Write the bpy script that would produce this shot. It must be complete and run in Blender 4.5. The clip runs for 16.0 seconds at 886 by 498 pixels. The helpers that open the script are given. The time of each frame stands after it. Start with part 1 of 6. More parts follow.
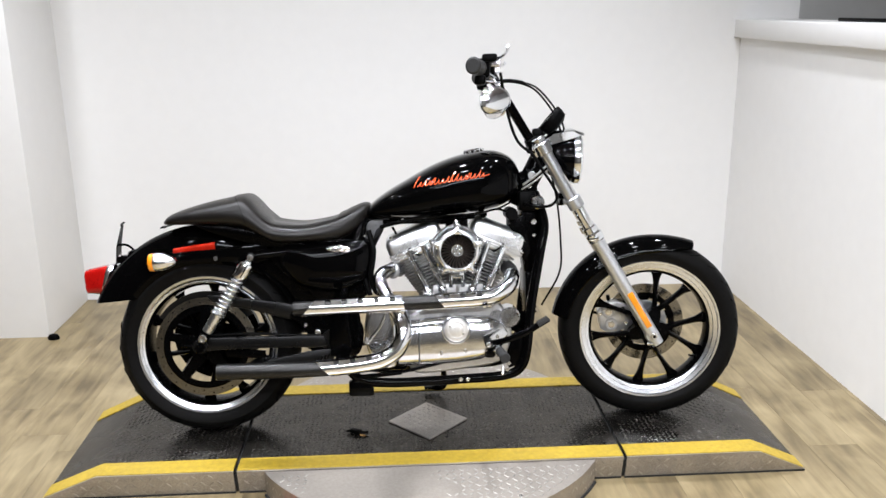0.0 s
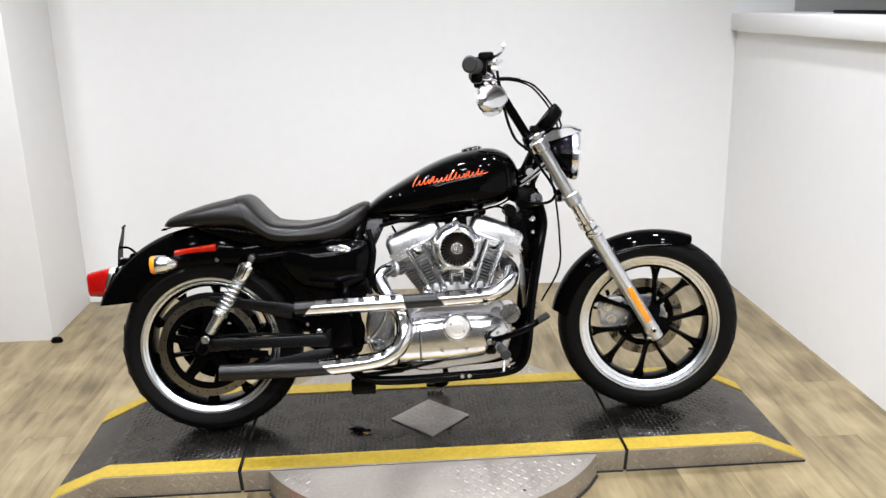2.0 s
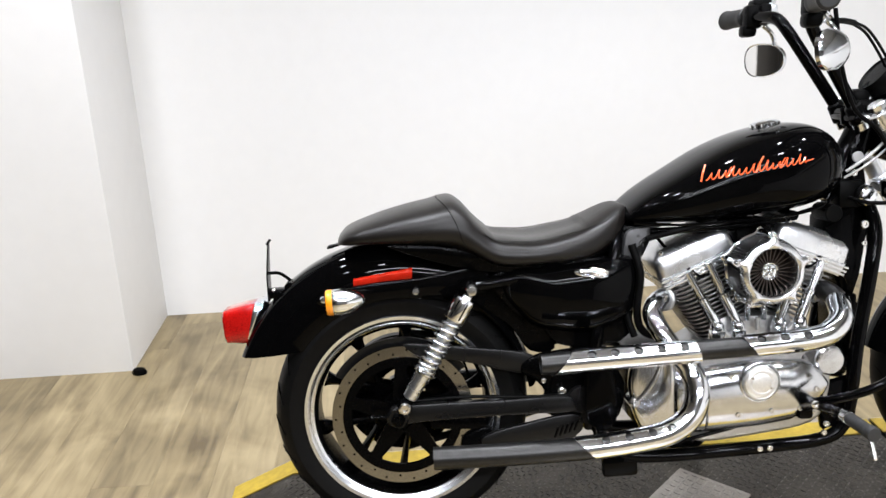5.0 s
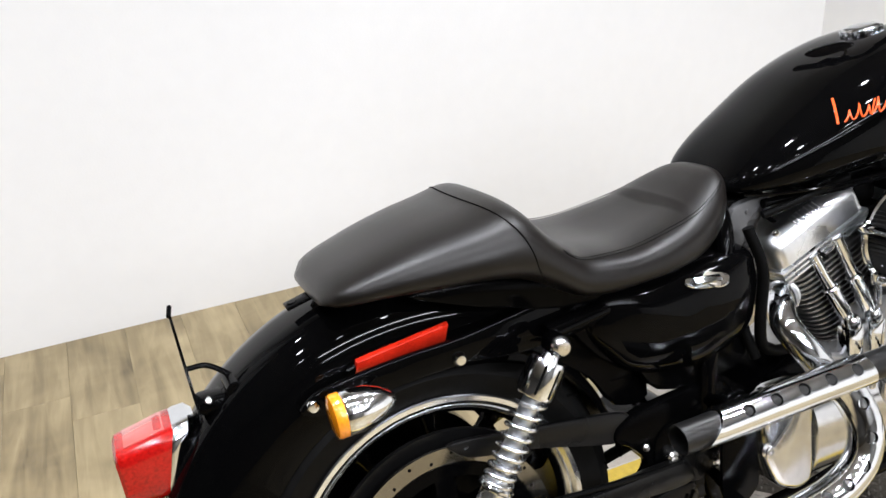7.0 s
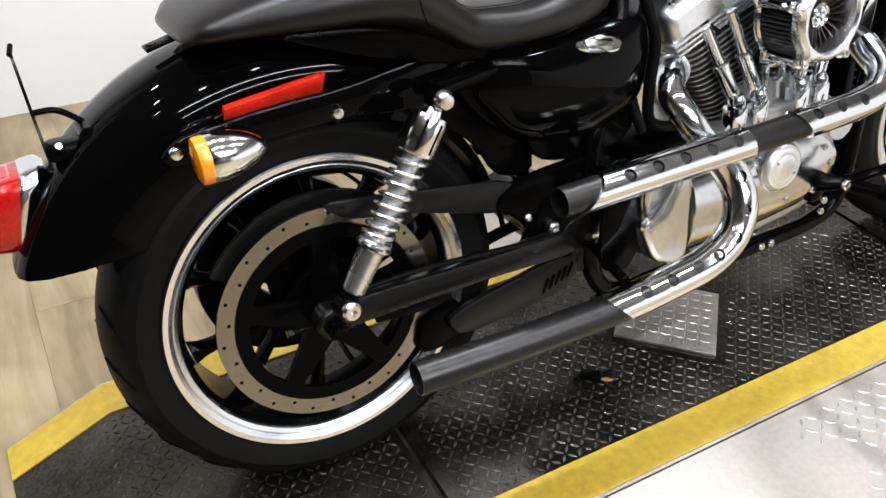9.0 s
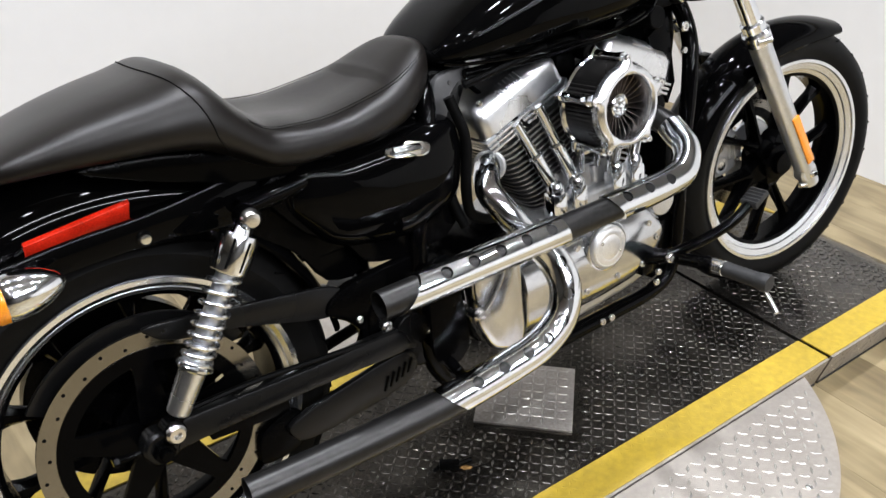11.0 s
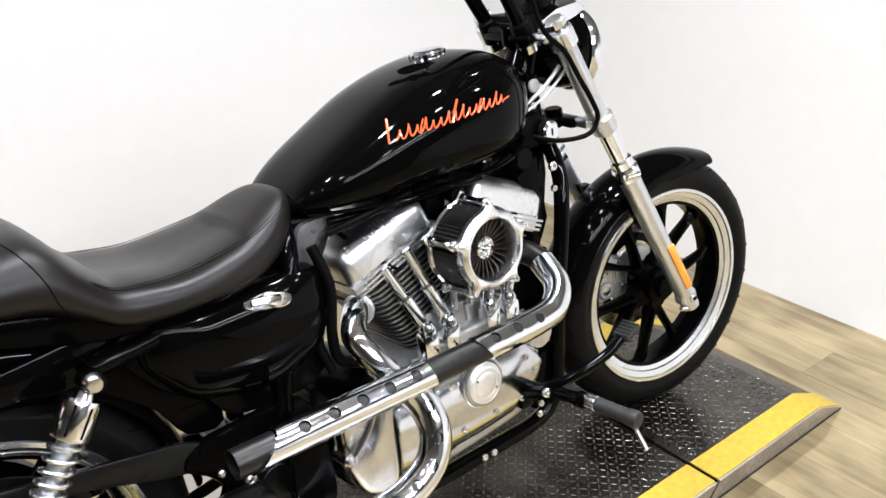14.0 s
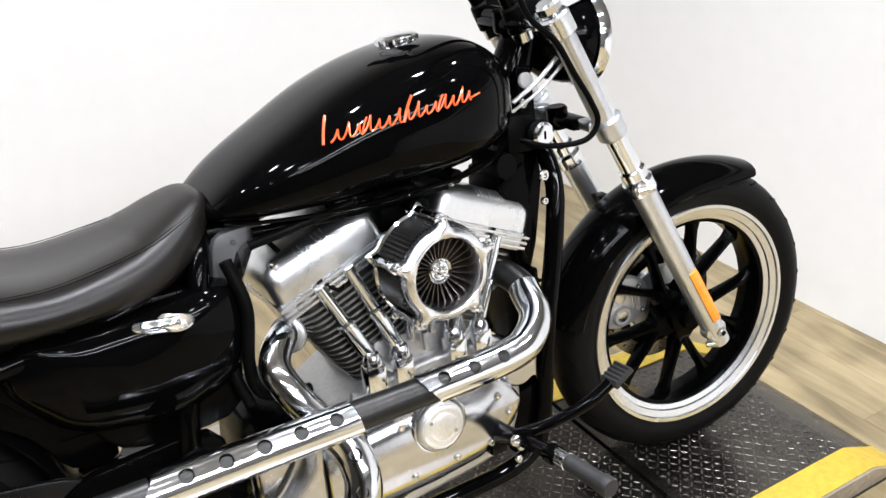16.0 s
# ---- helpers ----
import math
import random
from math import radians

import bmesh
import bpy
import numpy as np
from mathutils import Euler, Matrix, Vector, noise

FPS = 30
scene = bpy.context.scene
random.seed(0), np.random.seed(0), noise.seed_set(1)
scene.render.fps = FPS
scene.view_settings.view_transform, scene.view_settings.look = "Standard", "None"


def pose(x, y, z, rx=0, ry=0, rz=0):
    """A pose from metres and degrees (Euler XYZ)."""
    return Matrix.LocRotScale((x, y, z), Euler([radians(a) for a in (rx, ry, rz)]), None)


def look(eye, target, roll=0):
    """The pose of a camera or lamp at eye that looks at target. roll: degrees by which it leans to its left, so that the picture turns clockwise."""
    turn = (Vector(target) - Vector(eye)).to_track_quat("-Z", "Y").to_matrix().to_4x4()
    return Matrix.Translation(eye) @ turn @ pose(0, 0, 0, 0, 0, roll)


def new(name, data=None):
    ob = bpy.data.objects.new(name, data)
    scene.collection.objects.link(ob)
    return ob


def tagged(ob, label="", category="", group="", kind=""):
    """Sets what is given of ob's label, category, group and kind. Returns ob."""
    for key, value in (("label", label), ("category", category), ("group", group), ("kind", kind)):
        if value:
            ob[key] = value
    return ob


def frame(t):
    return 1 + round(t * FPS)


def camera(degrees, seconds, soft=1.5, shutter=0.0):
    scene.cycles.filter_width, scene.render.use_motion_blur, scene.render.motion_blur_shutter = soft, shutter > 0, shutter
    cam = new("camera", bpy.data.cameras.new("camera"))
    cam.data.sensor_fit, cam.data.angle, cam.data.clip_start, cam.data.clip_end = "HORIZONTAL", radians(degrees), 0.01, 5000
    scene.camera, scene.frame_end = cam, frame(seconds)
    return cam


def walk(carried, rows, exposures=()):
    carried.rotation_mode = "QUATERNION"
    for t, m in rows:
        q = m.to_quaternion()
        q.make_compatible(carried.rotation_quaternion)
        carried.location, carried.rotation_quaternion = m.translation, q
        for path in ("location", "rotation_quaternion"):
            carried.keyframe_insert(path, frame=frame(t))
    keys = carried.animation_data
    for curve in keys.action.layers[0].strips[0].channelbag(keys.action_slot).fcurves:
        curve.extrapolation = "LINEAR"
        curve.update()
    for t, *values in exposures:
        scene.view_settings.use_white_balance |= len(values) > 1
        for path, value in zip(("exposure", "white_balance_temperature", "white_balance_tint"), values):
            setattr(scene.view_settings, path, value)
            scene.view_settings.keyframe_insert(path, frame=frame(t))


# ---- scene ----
cam = camera(54.54, 16.0)
PATH = [
    (0, (-0.119, -2.760, 1.516), (-0.008, -0.839, 0.971), -0.5),
    (0.5, (-0.113, -2.760, 1.526), (0.000, -0.842, 0.970), -0.5),
    (1, (-0.118, -2.765, 1.525), (-0.006, -0.847, 0.969), -0.5),
    (1.5, (-0.127, -2.769, 1.524), (-0.013, -0.855, 0.956), -0.6),
    (2, (-0.116, -2.775, 1.527), (-0.007, -0.856, 0.973), -1.4),
    (2.5, (-0.096, -2.762, 1.503), (-0.078, -0.855, 0.900), -1.9),
    (3, (-0.071, -2.679, 1.455), (-0.055, -0.794, 0.787), -0.4),
    (3.5, (-0.248, -2.565, 1.457), (-0.137, -0.675, 0.814), -4.6),
    (4, (-0.405, -2.369, 1.448), (-0.334, -0.487, 0.773), -1.7),
    (4.5, (-0.562, -2.070, 1.467), (-0.548, -0.183, 0.805), -4.0),
    (4.7, (-0.643, -1.980, 1.455), (-0.611, -0.082, 0.825), -3.2),
    (6.8, (-1.108, -0.931, 1.399), (-0.420, 0.754, 0.571), -4.4),
    (7, (-1.122, -0.904, 1.368), (-0.435, 0.768, 0.512), -3.5),
    (7.5, (-1.113, -0.879, 1.314), (-0.438, 0.733, 0.341), -0.9),
    (8, (-1.114, -0.891, 1.254), (-0.437, 0.613, 0.123), 0.3),
    (8.2, (-1.112, -0.902, 1.236), (-0.426, 0.569, 0.067), 0.3),
    (10.3, (-1.065, -0.959, 1.247), (-0.003, 0.309, 0.122), 2.5),
    (10.5, (-1.051, -0.981, 1.271), (0.043, 0.317, 0.214), 0.9),
    (11, (-0.977, -1.002, 1.291), (0.025, 0.388, 0.260), -0.1),
    (11.5, (-0.895, -0.999, 1.317), (0.099, 0.442, 0.350), -1.3),
    (12, (-0.871, -1.012, 1.350), (0.194, 0.427, 0.458), 1.0),
    (12.5, (-0.865, -1.023, 1.367), (0.252, 0.397, 0.511), 1.3),
    (13, (-0.862, -1.031, 1.375), (0.288, 0.382, 0.548), 1.3),
    (13.5, (-0.857, -1.041, 1.374), (0.314, 0.351, 0.545), 1.3),
    (14, (-0.854, -1.054, 1.372), (0.312, 0.338, 0.532), 0.7),
    (14.5, (-0.847, -1.064, 1.368), (0.321, 0.330, 0.538), 0.1),
    (15, (-0.806, -1.072, 1.348), (0.324, 0.324, 0.469), -2.9),
    (15.5, (-0.671, -1.074, 1.336), (0.345, 0.423, 0.483), 0.8),
    (16, (-0.523, -1.011, 1.335), (0.441, 0.504, 0.454), 0.6),
]
EXPOSURES = [(0, -0.38), (2.0, -0.38), (3.0, -0.31), (4.5, -0.25), (7.0, -0.22), (8.0, -0.16), (10.5, -0.46), (12.5, -0.32), (14.5, -0.17), (16.0, -0.17)]
walk(cam, [(t, look(eye, target, roll)) for t, eye, target, roll in PATH], EXPOSURES)

# ---- light ----
def lamp(name, kind, where, target, power, size, size_y=None, colour=(1, 1, 1), spread=180):
    data = bpy.data.lights.new(name, "AREA")
    data.shape = kind
    data.size = size
    if size_y:
        data.size_y = size_y
    data.energy, data.color = power, colour
    data.spread = radians(spread)
    ob = new(name, data)
    ob.matrix_world = look(where, target)
    return ob


ROOM_TOP = 3.0
SPOTS = [(x, y, k) for y, k in ((-2.4, 0.75), (-1.0, 0.85), (0.45, 1.2)) for x in (-1.9, -1.1, -0.3, 0.5, 1.2)]
SPOT_W, TUBE_W = 16.5, 165.0
WHITE = (0.92, 0.945, 1.015)
for sx, sy, sk in SPOTS:
    lamp("spot_lamp", "DISK", (sx, sy, ROOM_TOP - 0.045), (sx, sy, 0), SPOT_W * sk, 0.12, colour=WHITE, spread=121)
lamp("tube_lamp", "RECTANGLE", (0.1, -3.4, ROOM_TOP - 0.09), (0.1, -3.4, 0), TUBE_W, 3.2, 0.10, WHITE)
lamp("tube_lamp", "RECTANGLE", (0.1, -4.6, ROOM_TOP - 0.09), (0.1, -4.6, 0), TUBE_W, 3.0, 0.10, WHITE)

world = bpy.data.worlds.new("world")
scene.world = world
world.use_nodes = True
world.node_tree.nodes["Background"].inputs[0].default_value = (0.9, 0.95, 1.0, 1)
world.node_tree.nodes["Background"].inputs[1].default_value = 0.05


# ---- materials ----
def mat(name, colour, rough=0.5, metal=0.0, var=0.12, scale=25.0, rough_var=0.08, bump=0.0, bump_scale=300.0, coat=0.0, spec=0.5, stretch=(1, 1, 1), island=0.0):
    """A plain surface with two scales of colour and gloss variation and a fine relief."""
    m = bpy.data.materials.new(name)
    m.use_nodes = True
    nt = m.node_tree
    b = nt.nodes["Principled BSDF"]
    tc = nt.nodes.new("ShaderNodeTexCoord")
    mp = nt.nodes.new("ShaderNodeMapping")
    mp.inputs["Scale"].default_value = stretch
    nt.links.new(tc.outputs["Object"], mp.inputs["Vector"])
    big, fine = nt.nodes.new("ShaderNodeTexNoise"), nt.nodes.new("ShaderNodeTexNoise")
    for n, s in ((big, scale * 0.2), (fine, scale * 4)):
        n.inputs["Scale"].default_value = s
        n.inputs["Detail"].default_value = 5
        nt.links.new(mp.outputs[0], n.inputs["Vector"])
    mix = nt.nodes.new("ShaderNodeMath")
    mix.operation = "ADD"
    nt.links.new(big.outputs["Fac"], mix.inputs[0])
    nt.links.new(fine.outputs["Fac"], mix.inputs[1])
    ramp = nt.nodes.new("ShaderNodeMapRange")
    ramp.inputs[1].default_value, ramp.inputs[2].default_value = 0.6, 1.4
    ramp.inputs[3].default_value, ramp.inputs[4].default_value = 1 - var, 1 + var
    nt.links.new(mix.outputs[0], ramp.inputs[0])
    mul = nt.nodes.new("ShaderNodeVectorMath")
    mul.operation = "SCALE"
    mul.inputs[0].default_value = colour
    nt.links.new(ramp.outputs[0], mul.inputs["Scale"])
    if island:
        geo, wear, both_ = nt.nodes.new("ShaderNodeNewGeometry"), nt.nodes.new("ShaderNodeMapRange"), nt.nodes.new("ShaderNodeMath")
        wear.inputs[3].default_value, wear.inputs[4].default_value = 1 - island, 1 + island
        nt.links.new(geo.outputs["Random Per Island"], wear.inputs[0])
        both_.operation = "MULTIPLY"
        nt.links.new(ramp.outputs[0], both_.inputs[0])
        nt.links.new(wear.outputs[0], both_.inputs[1])
        nt.links.new(both_.outputs[0], mul.inputs["Scale"])
    nt.links.new(mul.outputs[0], b.inputs["Base Color"])
    rr = nt.nodes.new("ShaderNodeMapRange")
    rr.inputs[1].default_value, rr.inputs[2].default_value = 0.3, 0.7
    rr.inputs[3].default_value, rr.inputs[4].default_value = max(0.01, rough - rough_var), min(1, rough + rough_var)
    nt.links.new(big.outputs["Fac"], rr.inputs[0])
    nt.links.new(rr.outputs[0], b.inputs["Roughness"])
    b.inputs["Metallic"].default_value = metal
    b.inputs["Coat Weight"].default_value = coat
    b.inputs["Coat Roughness"].default_value = 0.03
    b.inputs["Specular IOR Level"].default_value = spec
    if bump:
        bn, bt = nt.nodes.new("ShaderNodeBump"), nt.nodes.new("ShaderNodeTexNoise")
        bt.inputs["Scale"].default_value = bump_scale
        bt.inputs["Detail"].default_value = 4
        bn.inputs["Strength"].default_value = 0.6
        bn.inputs["Distance"].default_value = bump
        nt.links.new(mp.outputs[0], bt.inputs["Vector"])
        nt.links.new(bt.outputs["Fac"], bn.inputs["Height"])
        nt.links.new(bn.outputs[0], b.inputs["Normal"])
    return m


def wood():
    """Pale brown vinyl planks; tone and grain change from plank to plank."""
    m = bpy.data.materials.new("wood_plank")
    m.use_nodes = True
    nt = m.node_tree
    b = nt.nodes["Principled BSDF"]
    tc, oi = nt.nodes.new("ShaderNodeTexCoord"), nt.nodes.new("ShaderNodeObjectInfo")
    add = nt.nodes.new("ShaderNodeVectorMath")
    add.operation = "MULTIPLY_ADD"
    add.inputs[1].default_value = (37.0, 91.0, 13.0)
    nt.links.new(oi.outputs["Random"], add.inputs[0])
    nt.links.new(tc.outputs["Object"], add.inputs[2])
    mp = nt.nodes.new("ShaderNodeMapping")
    mp.inputs["Scale"].default_value = (1, 0.12, 1)
    nt.links.new(add.outputs[0], mp.inputs["Vector"])
    grain, cloud, fine = (nt.nodes.new("ShaderNodeTexNoise") for _ in range(3))
    for n, s, d, v in ((grain, 28, 6, mp), (cloud, 3.2, 3, add), (fine, 130, 4, mp)):
        n.inputs["Scale"].default_value = s
        n.inputs["Detail"].default_value = d
        n.inputs["Distortion"].default_value = 0.6
        nt.links.new(v.outputs[0], n.inputs["Vector"])
    ramp = nt.nodes.new("ShaderNodeValToRGB")
    e = ramp.color_ramp.elements
    e[0].position, e[0].color = 0.33, (0.096, 0.070, 0.035, 1)
    e[1].position, e[1].color = 0.67, (0.335, 0.266, 0.150, 1)
    k = ramp.color_ramp.elements.new(0.5)
    k.color = (0.216, 0.167, 0.088, 1)
    sm = nt.nodes.new("ShaderNodeMath")
    sm.operation = "MULTIPLY_ADD"
    sm.inputs[1].default_value = 0.55
    nt.links.new(cloud.outputs["Fac"], sm.inputs[0])
    half = nt.nodes.new("ShaderNodeMath")
    half.operation = "MULTIPLY"
    half.inputs[1].default_value = 0.45
    nt.links.new(grain.outputs["Fac"], half.inputs[0])
    nt.links.new(half.outputs[0], sm.inputs[2])
    nt.links.new(sm.outputs[0], ramp.inputs[0])
    tone = nt.nodes.new("ShaderNodeMapRange")
    tone.inputs[3].default_value, tone.inputs[4].default_value = 0.92, 1.08
    nt.links.new(oi.outputs["Random"], tone.inputs[0])
    mul = nt.nodes.new("ShaderNodeVectorMath")
    mul.operation = "SCALE"
    nt.links.new(ramp.outputs[0], mul.inputs[0])
    nt.links.new(tone.outputs[0], mul.inputs["Scale"])
    nt.links.new(mul.outputs[0], b.inputs["Base Color"])
    b.inputs["Roughness"].default_value = 0.42
    bn = nt.nodes.new("ShaderNodeBump")
    bn.inputs["Strength"].default_value, bn.inputs["Distance"].default_value = 0.3, 0.0006
    nt.links.new(fine.outputs["Fac"], bn.inputs["Height"])
    nt.links.new(bn.outputs[0], b.inputs["Normal"])
    return m


def clear(name, colour, rough=0.05, through_=0.9):
    m = bpy.data.materials.new(name)
    m.use_nodes = True
    b = m.node_tree.nodes["Principled BSDF"]
    b.inputs["Base Color"].default_value = (*colour, 1)
    b.inputs["Roughness"].default_value = rough
    b.inputs["Transmission Weight"].default_value = through_
    b.inputs["IOR"].default_value = 1.45
    return m


WALL = mat("white_wall_paint", (0.80, 0.795, 0.785), 0.6, var=0.02, scale=4, bump=0.0004, bump_scale=160)
CEIL = mat("ceiling_paint", (0.27, 0.26, 0.245), 0.8, var=0.03, scale=4)
REAR = mat("room_paint", (0.075, 0.07, 0.062), 0.7, var=0.05, scale=3)
GREY_WALL = mat("grey_paint", (0.42, 0.42, 0.41), 0.7, var=0.06, scale=5)
WOOD = wood()
SUBFLOOR = mat("dark_joint", (0.16, 0.122, 0.078), 0.8)
TABLE_STEEL = mat("bare_turntable_steel", (0.385, 0.350, 0.310), 0.48, 0.85, var=0.14, scale=26, rough_var=0.05, bump=0.0002, bump_scale=500)
BRUSHED = mat("brushed_aluminium", (0.86, 0.86, 0.855), 0.44, 0.95, var=0.12, scale=60, rough_var=0.06)
STEEL_PLATE = mat("bright_tread_steel", (0.42, 0.39, 0.355), 0.45, 0.85, var=0.3, scale=40, rough_var=0.12, bump=0.0003, bump_scale=500)
TREAD_BRIGHT = mat("worn_bright_steel", (0.46, 0.44, 0.41), 0.38, 0.95, var=0.15, scale=30, island=0.25)
BLACK_PLATE = mat("black_worn_tread_paint", (0.066, 0.060, 0.0515), 0.26, 0.92, var=0.75, scale=38, rough_var=0.12, bump=0.0004, bump_scale=350, spec=0.2)
TREAD_BLACK = mat("scuffed_black_tread", (0.098, 0.091, 0.081), 0.28, 0.90, var=0.8, scale=55, rough_var=0.12, island=0.5)
YELLOW = mat("yellow_line_paint", (0.365, 0.252, 0.021), 0.50, var=0.32, scale=14, bump=0.0004, bump_scale=250)
GAP = mat("black_gap", (0.012, 0.012, 0.012), 0.8)
GLOSS = mat("black_gloss_paint", (0.001, 0.001, 0.0011), 0.04, var=0.1, scale=6, rough_var=0.015, spec=0.075)
SATIN = mat("black_satin_paint", (0.001, 0.001, 0.0011), 0.17, var=0.25, scale=20, rough_var=0.07, bump=0.0002, bump_scale=500, spec=0.04)
SHEEN = mat("black_sheen_casting", (0.0035, 0.0035, 0.0036), 0.27, var=0.35, scale=22, rough_var=0.10, bump=0.0003, bump_scale=450, spec=0.22)
GUNMETAL = mat("gunmetal_pipe_coat", (0.030, 0.0295, 0.029), 0.33, 0.85, var=0.3, scale=20, rough_var=0.08)
MATT = mat("black_wrinkle_coat", (0.0015, 0.0015, 0.0015), 0.42, var=0.3, scale=40, bump=0.0005, bump_scale=700, spec=0.05)
RUBBER = mat("tyre_rubber", (0.0034, 0.0033, 0.0032), 0.48, var=0.4, scale=18, rough_var=0.12, bump=0.0004, bump_scale=400, spec=0.08)
GREY_PLASTIC = mat("grey_moulded_plastic", (0.060, 0.060, 0.062), 0.42, var=0.15, scale=30, bump=0.0003, bump_scale=600)
GRIP = mat("grip_rubber", (0.010, 0.010, 0.010), 0.62, var=0.2, scale=40, bump=0.0006, bump_scale=500)
LEATHER = mat("black_vinyl_leather", (0.0045, 0.0036, 0.0030), 0.33, var=0.4, scale=14, rough_var=0.07, bump=0.0003, bump_scale=650, spec=0.30)
CHROME = mat("chrome", (0.80, 0.825, 0.86), 0.10, 1.0, var=0.04, scale=10, rough_var=0.03)
SILVER = mat("satin_aluminium", (0.76, 0.77, 0.785), 0.29, 1.0, var=0.08, scale=24, rough_var=0.06, bump=0.0002, bump_scale=700)
COVER = mat("polished_engine_cover", (0.63, 0.64, 0.66), 0.17, 1.0, var=0.14, scale=14, rough_var=0.07, bump=0.0001, bump_scale=900)
POLISH = mat("polished_aluminium", (0.80, 0.82, 0.85), 0.24, 1.0, var=0.06, scale=14, rough_var=0.07, bump=0.0001, bump_scale=900)
ALLOY = mat("brushed_fork_alloy", (0.64, 0.66, 0.69), 0.33, 1.0, var=0.08, scale=30, rough_var=0.06)
CAST = mat("cast_silver_paint", (0.44, 0.44, 0.435), 0.38, 0.8, var=0.15, scale=30, bump=0.0004, bump_scale=500)
FIN = mat("fin_metal", (0.235, 0.235, 0.232), 0.32, 0.92, var=0.25, scale=40)
DISC = mat("brake_steel", (0.25, 0.235, 0.205), 0.22, 1.0, var=0.08, scale=40, rough_var=0.05)
BOLT = mat("bolt_zinc", (0.72, 0.71, 0.69), 0.22, 1.0, var=0.06, scale=60)
AMBER = mat("amber_lens", (0.78, 0.26, 0.010), 0.16, var=0.3, scale=90, coat=1.0)
RED = mat("red_reflector", (0.62, 0.022, 0.008), 0.2, var=0.5, scale=120, coat=0.5)
RED_LENS = mat("red_lens", (0.30, 0.004, 0.003), 0.10, var=0.6, scale=60, coat=0.4)
WHITE_LENS = mat("white_lens", (0.40, 0.40, 0.40), 0.15, var=0.05, coat=1.0)
PINK_LENS = mat("pale_red_lens", (0.42, 0.07, 0.06), 0.12, var=0.05, coat=1.0)
ORANGE = mat("orange_transfer", (0.80, 0.095, 0.018), 0.25, var=0.08, coat=1.0)
MIRROR = mat("mirror_glass", (0.88, 0.88, 0.88), 0.015, 1.0, var=0.01, rough_var=0.005)
GLASS = clear("headlamp_glass", (0.95, 0.97, 1.0))
RED_GRIP = mat("red_plastic_grip", (0.55, 0.035, 0.02), 0.4, var=0.15, scale=60)
GALV = mat("galvanised_bracket", (0.45, 0.45, 0.44), 0.4, 0.8, var=0.2, scale=40)
PIPE = mat("blued_inner_pipe", (0.30, 0.27, 0.24), 0.28, 0.95, var=0.3, scale=40, rough_var=0.1)
CALIPER = mat("silver_caliper_paint", (0.60, 0.60, 0.595), 0.34, 0.7, var=0.10, scale=40, bump=0.0003, bump_scale=600)
BLADE = mat("dark_bronze_blades", (0.080, 0.064, 0.055), 0.3, 0.9, var=0.2, scale=60)
FILTER = mat("dark_pleats", (0.022, 0.021, 0.020), 0.28, var=0.25, scale=60)
SEAM = mat("seam_thread", (0.002, 0.002, 0.002), 0.8, spec=0.05)
# near-black that paints the shade inside holes, slots, grooves and recesses
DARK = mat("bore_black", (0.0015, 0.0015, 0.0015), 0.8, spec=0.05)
LAMP_GLOW = bpy.data.materials.new("lamp_diffuser")
LAMP_GLOW.use_nodes = True
LAMP_GLOW.node_tree.nodes["Principled BSDF"].inputs["Emission Color"].default_value = (1, 0.98, 0.95, 1)
LAMP_GLOW.node_tree.nodes["Principled BSDF"].inputs["Emission Strength"].default_value = 6
LEAF = mat("dry_leaf", (0.35, 0.19, 0.06), 0.7, var=0.3, scale=80)


# ---- shape kit ----
def part(name, bm, material, parent=None, label="", at=None, sharp=38, kind=""):
    """One mesh object out of a bmesh, under its thing."""
    bmesh.ops.recalc_face_normals(bm, faces=bm.faces)
    me = bpy.data.meshes.new(name)
    bm.to_mesh(me)
    bm.free()
    me.materials.append(material)
    me.shade_smooth()
    me.set_sharp_from_angle(angle=radians(sharp))
    ob = new(name, me)
    ob.parent = parent
    if at is not None:
        ob.matrix_local = at
    return tagged(ob, label, kind=kind)


def each(name, bms, material, parent, label=""):
    """Separate parts of one kind."""
    return [part(name, q, material, parent, label) for q in bms]


def again(ob, at, parent=None):
    """Another object on the same mesh."""
    o = new(ob.name.split(".")[0], ob.data)
    o.parent = parent or ob.parent
    o.matrix_local = at
    for key in ("label", "kind"):
        if key in ob:
            o[key] = ob[key]
    return o


def thing(name, label, category, at=None, group="", kind=""):
    ob = new(name)
    ob.empty_display_size = 0.1
    if at is not None:
        ob.matrix_world = at
    return tagged(ob, label, category, group, kind)


def join(*bms):
    out = bms[0]
    for b in bms[1:]:
        me = bpy.data.meshes.new("join")
        b.to_mesh(me)
        b.free()
        out.from_mesh(me)
        bpy.data.meshes.remove(me)
    return out


def moved(bm, m):
    bm.transform(m)
    return bm


def box(c, s, b=0.003, m=None, seg=2):
    bm = bmesh.new()
    bmesh.ops.create_cube(bm, size=1, matrix=Matrix.Translation(c) @ Matrix.Diagonal((*s, 1)))
    if b:
        bmesh.ops.bevel(bm, geom=bm.edges[:], offset=b, segments=seg, affect="EDGES", profile=0.5)
    if m is not None:
        bm.transform(m)
    return bm


def basis(d):
    return Vector(d).normalized().to_track_quat("Z", "Y").to_matrix().to_4x4()


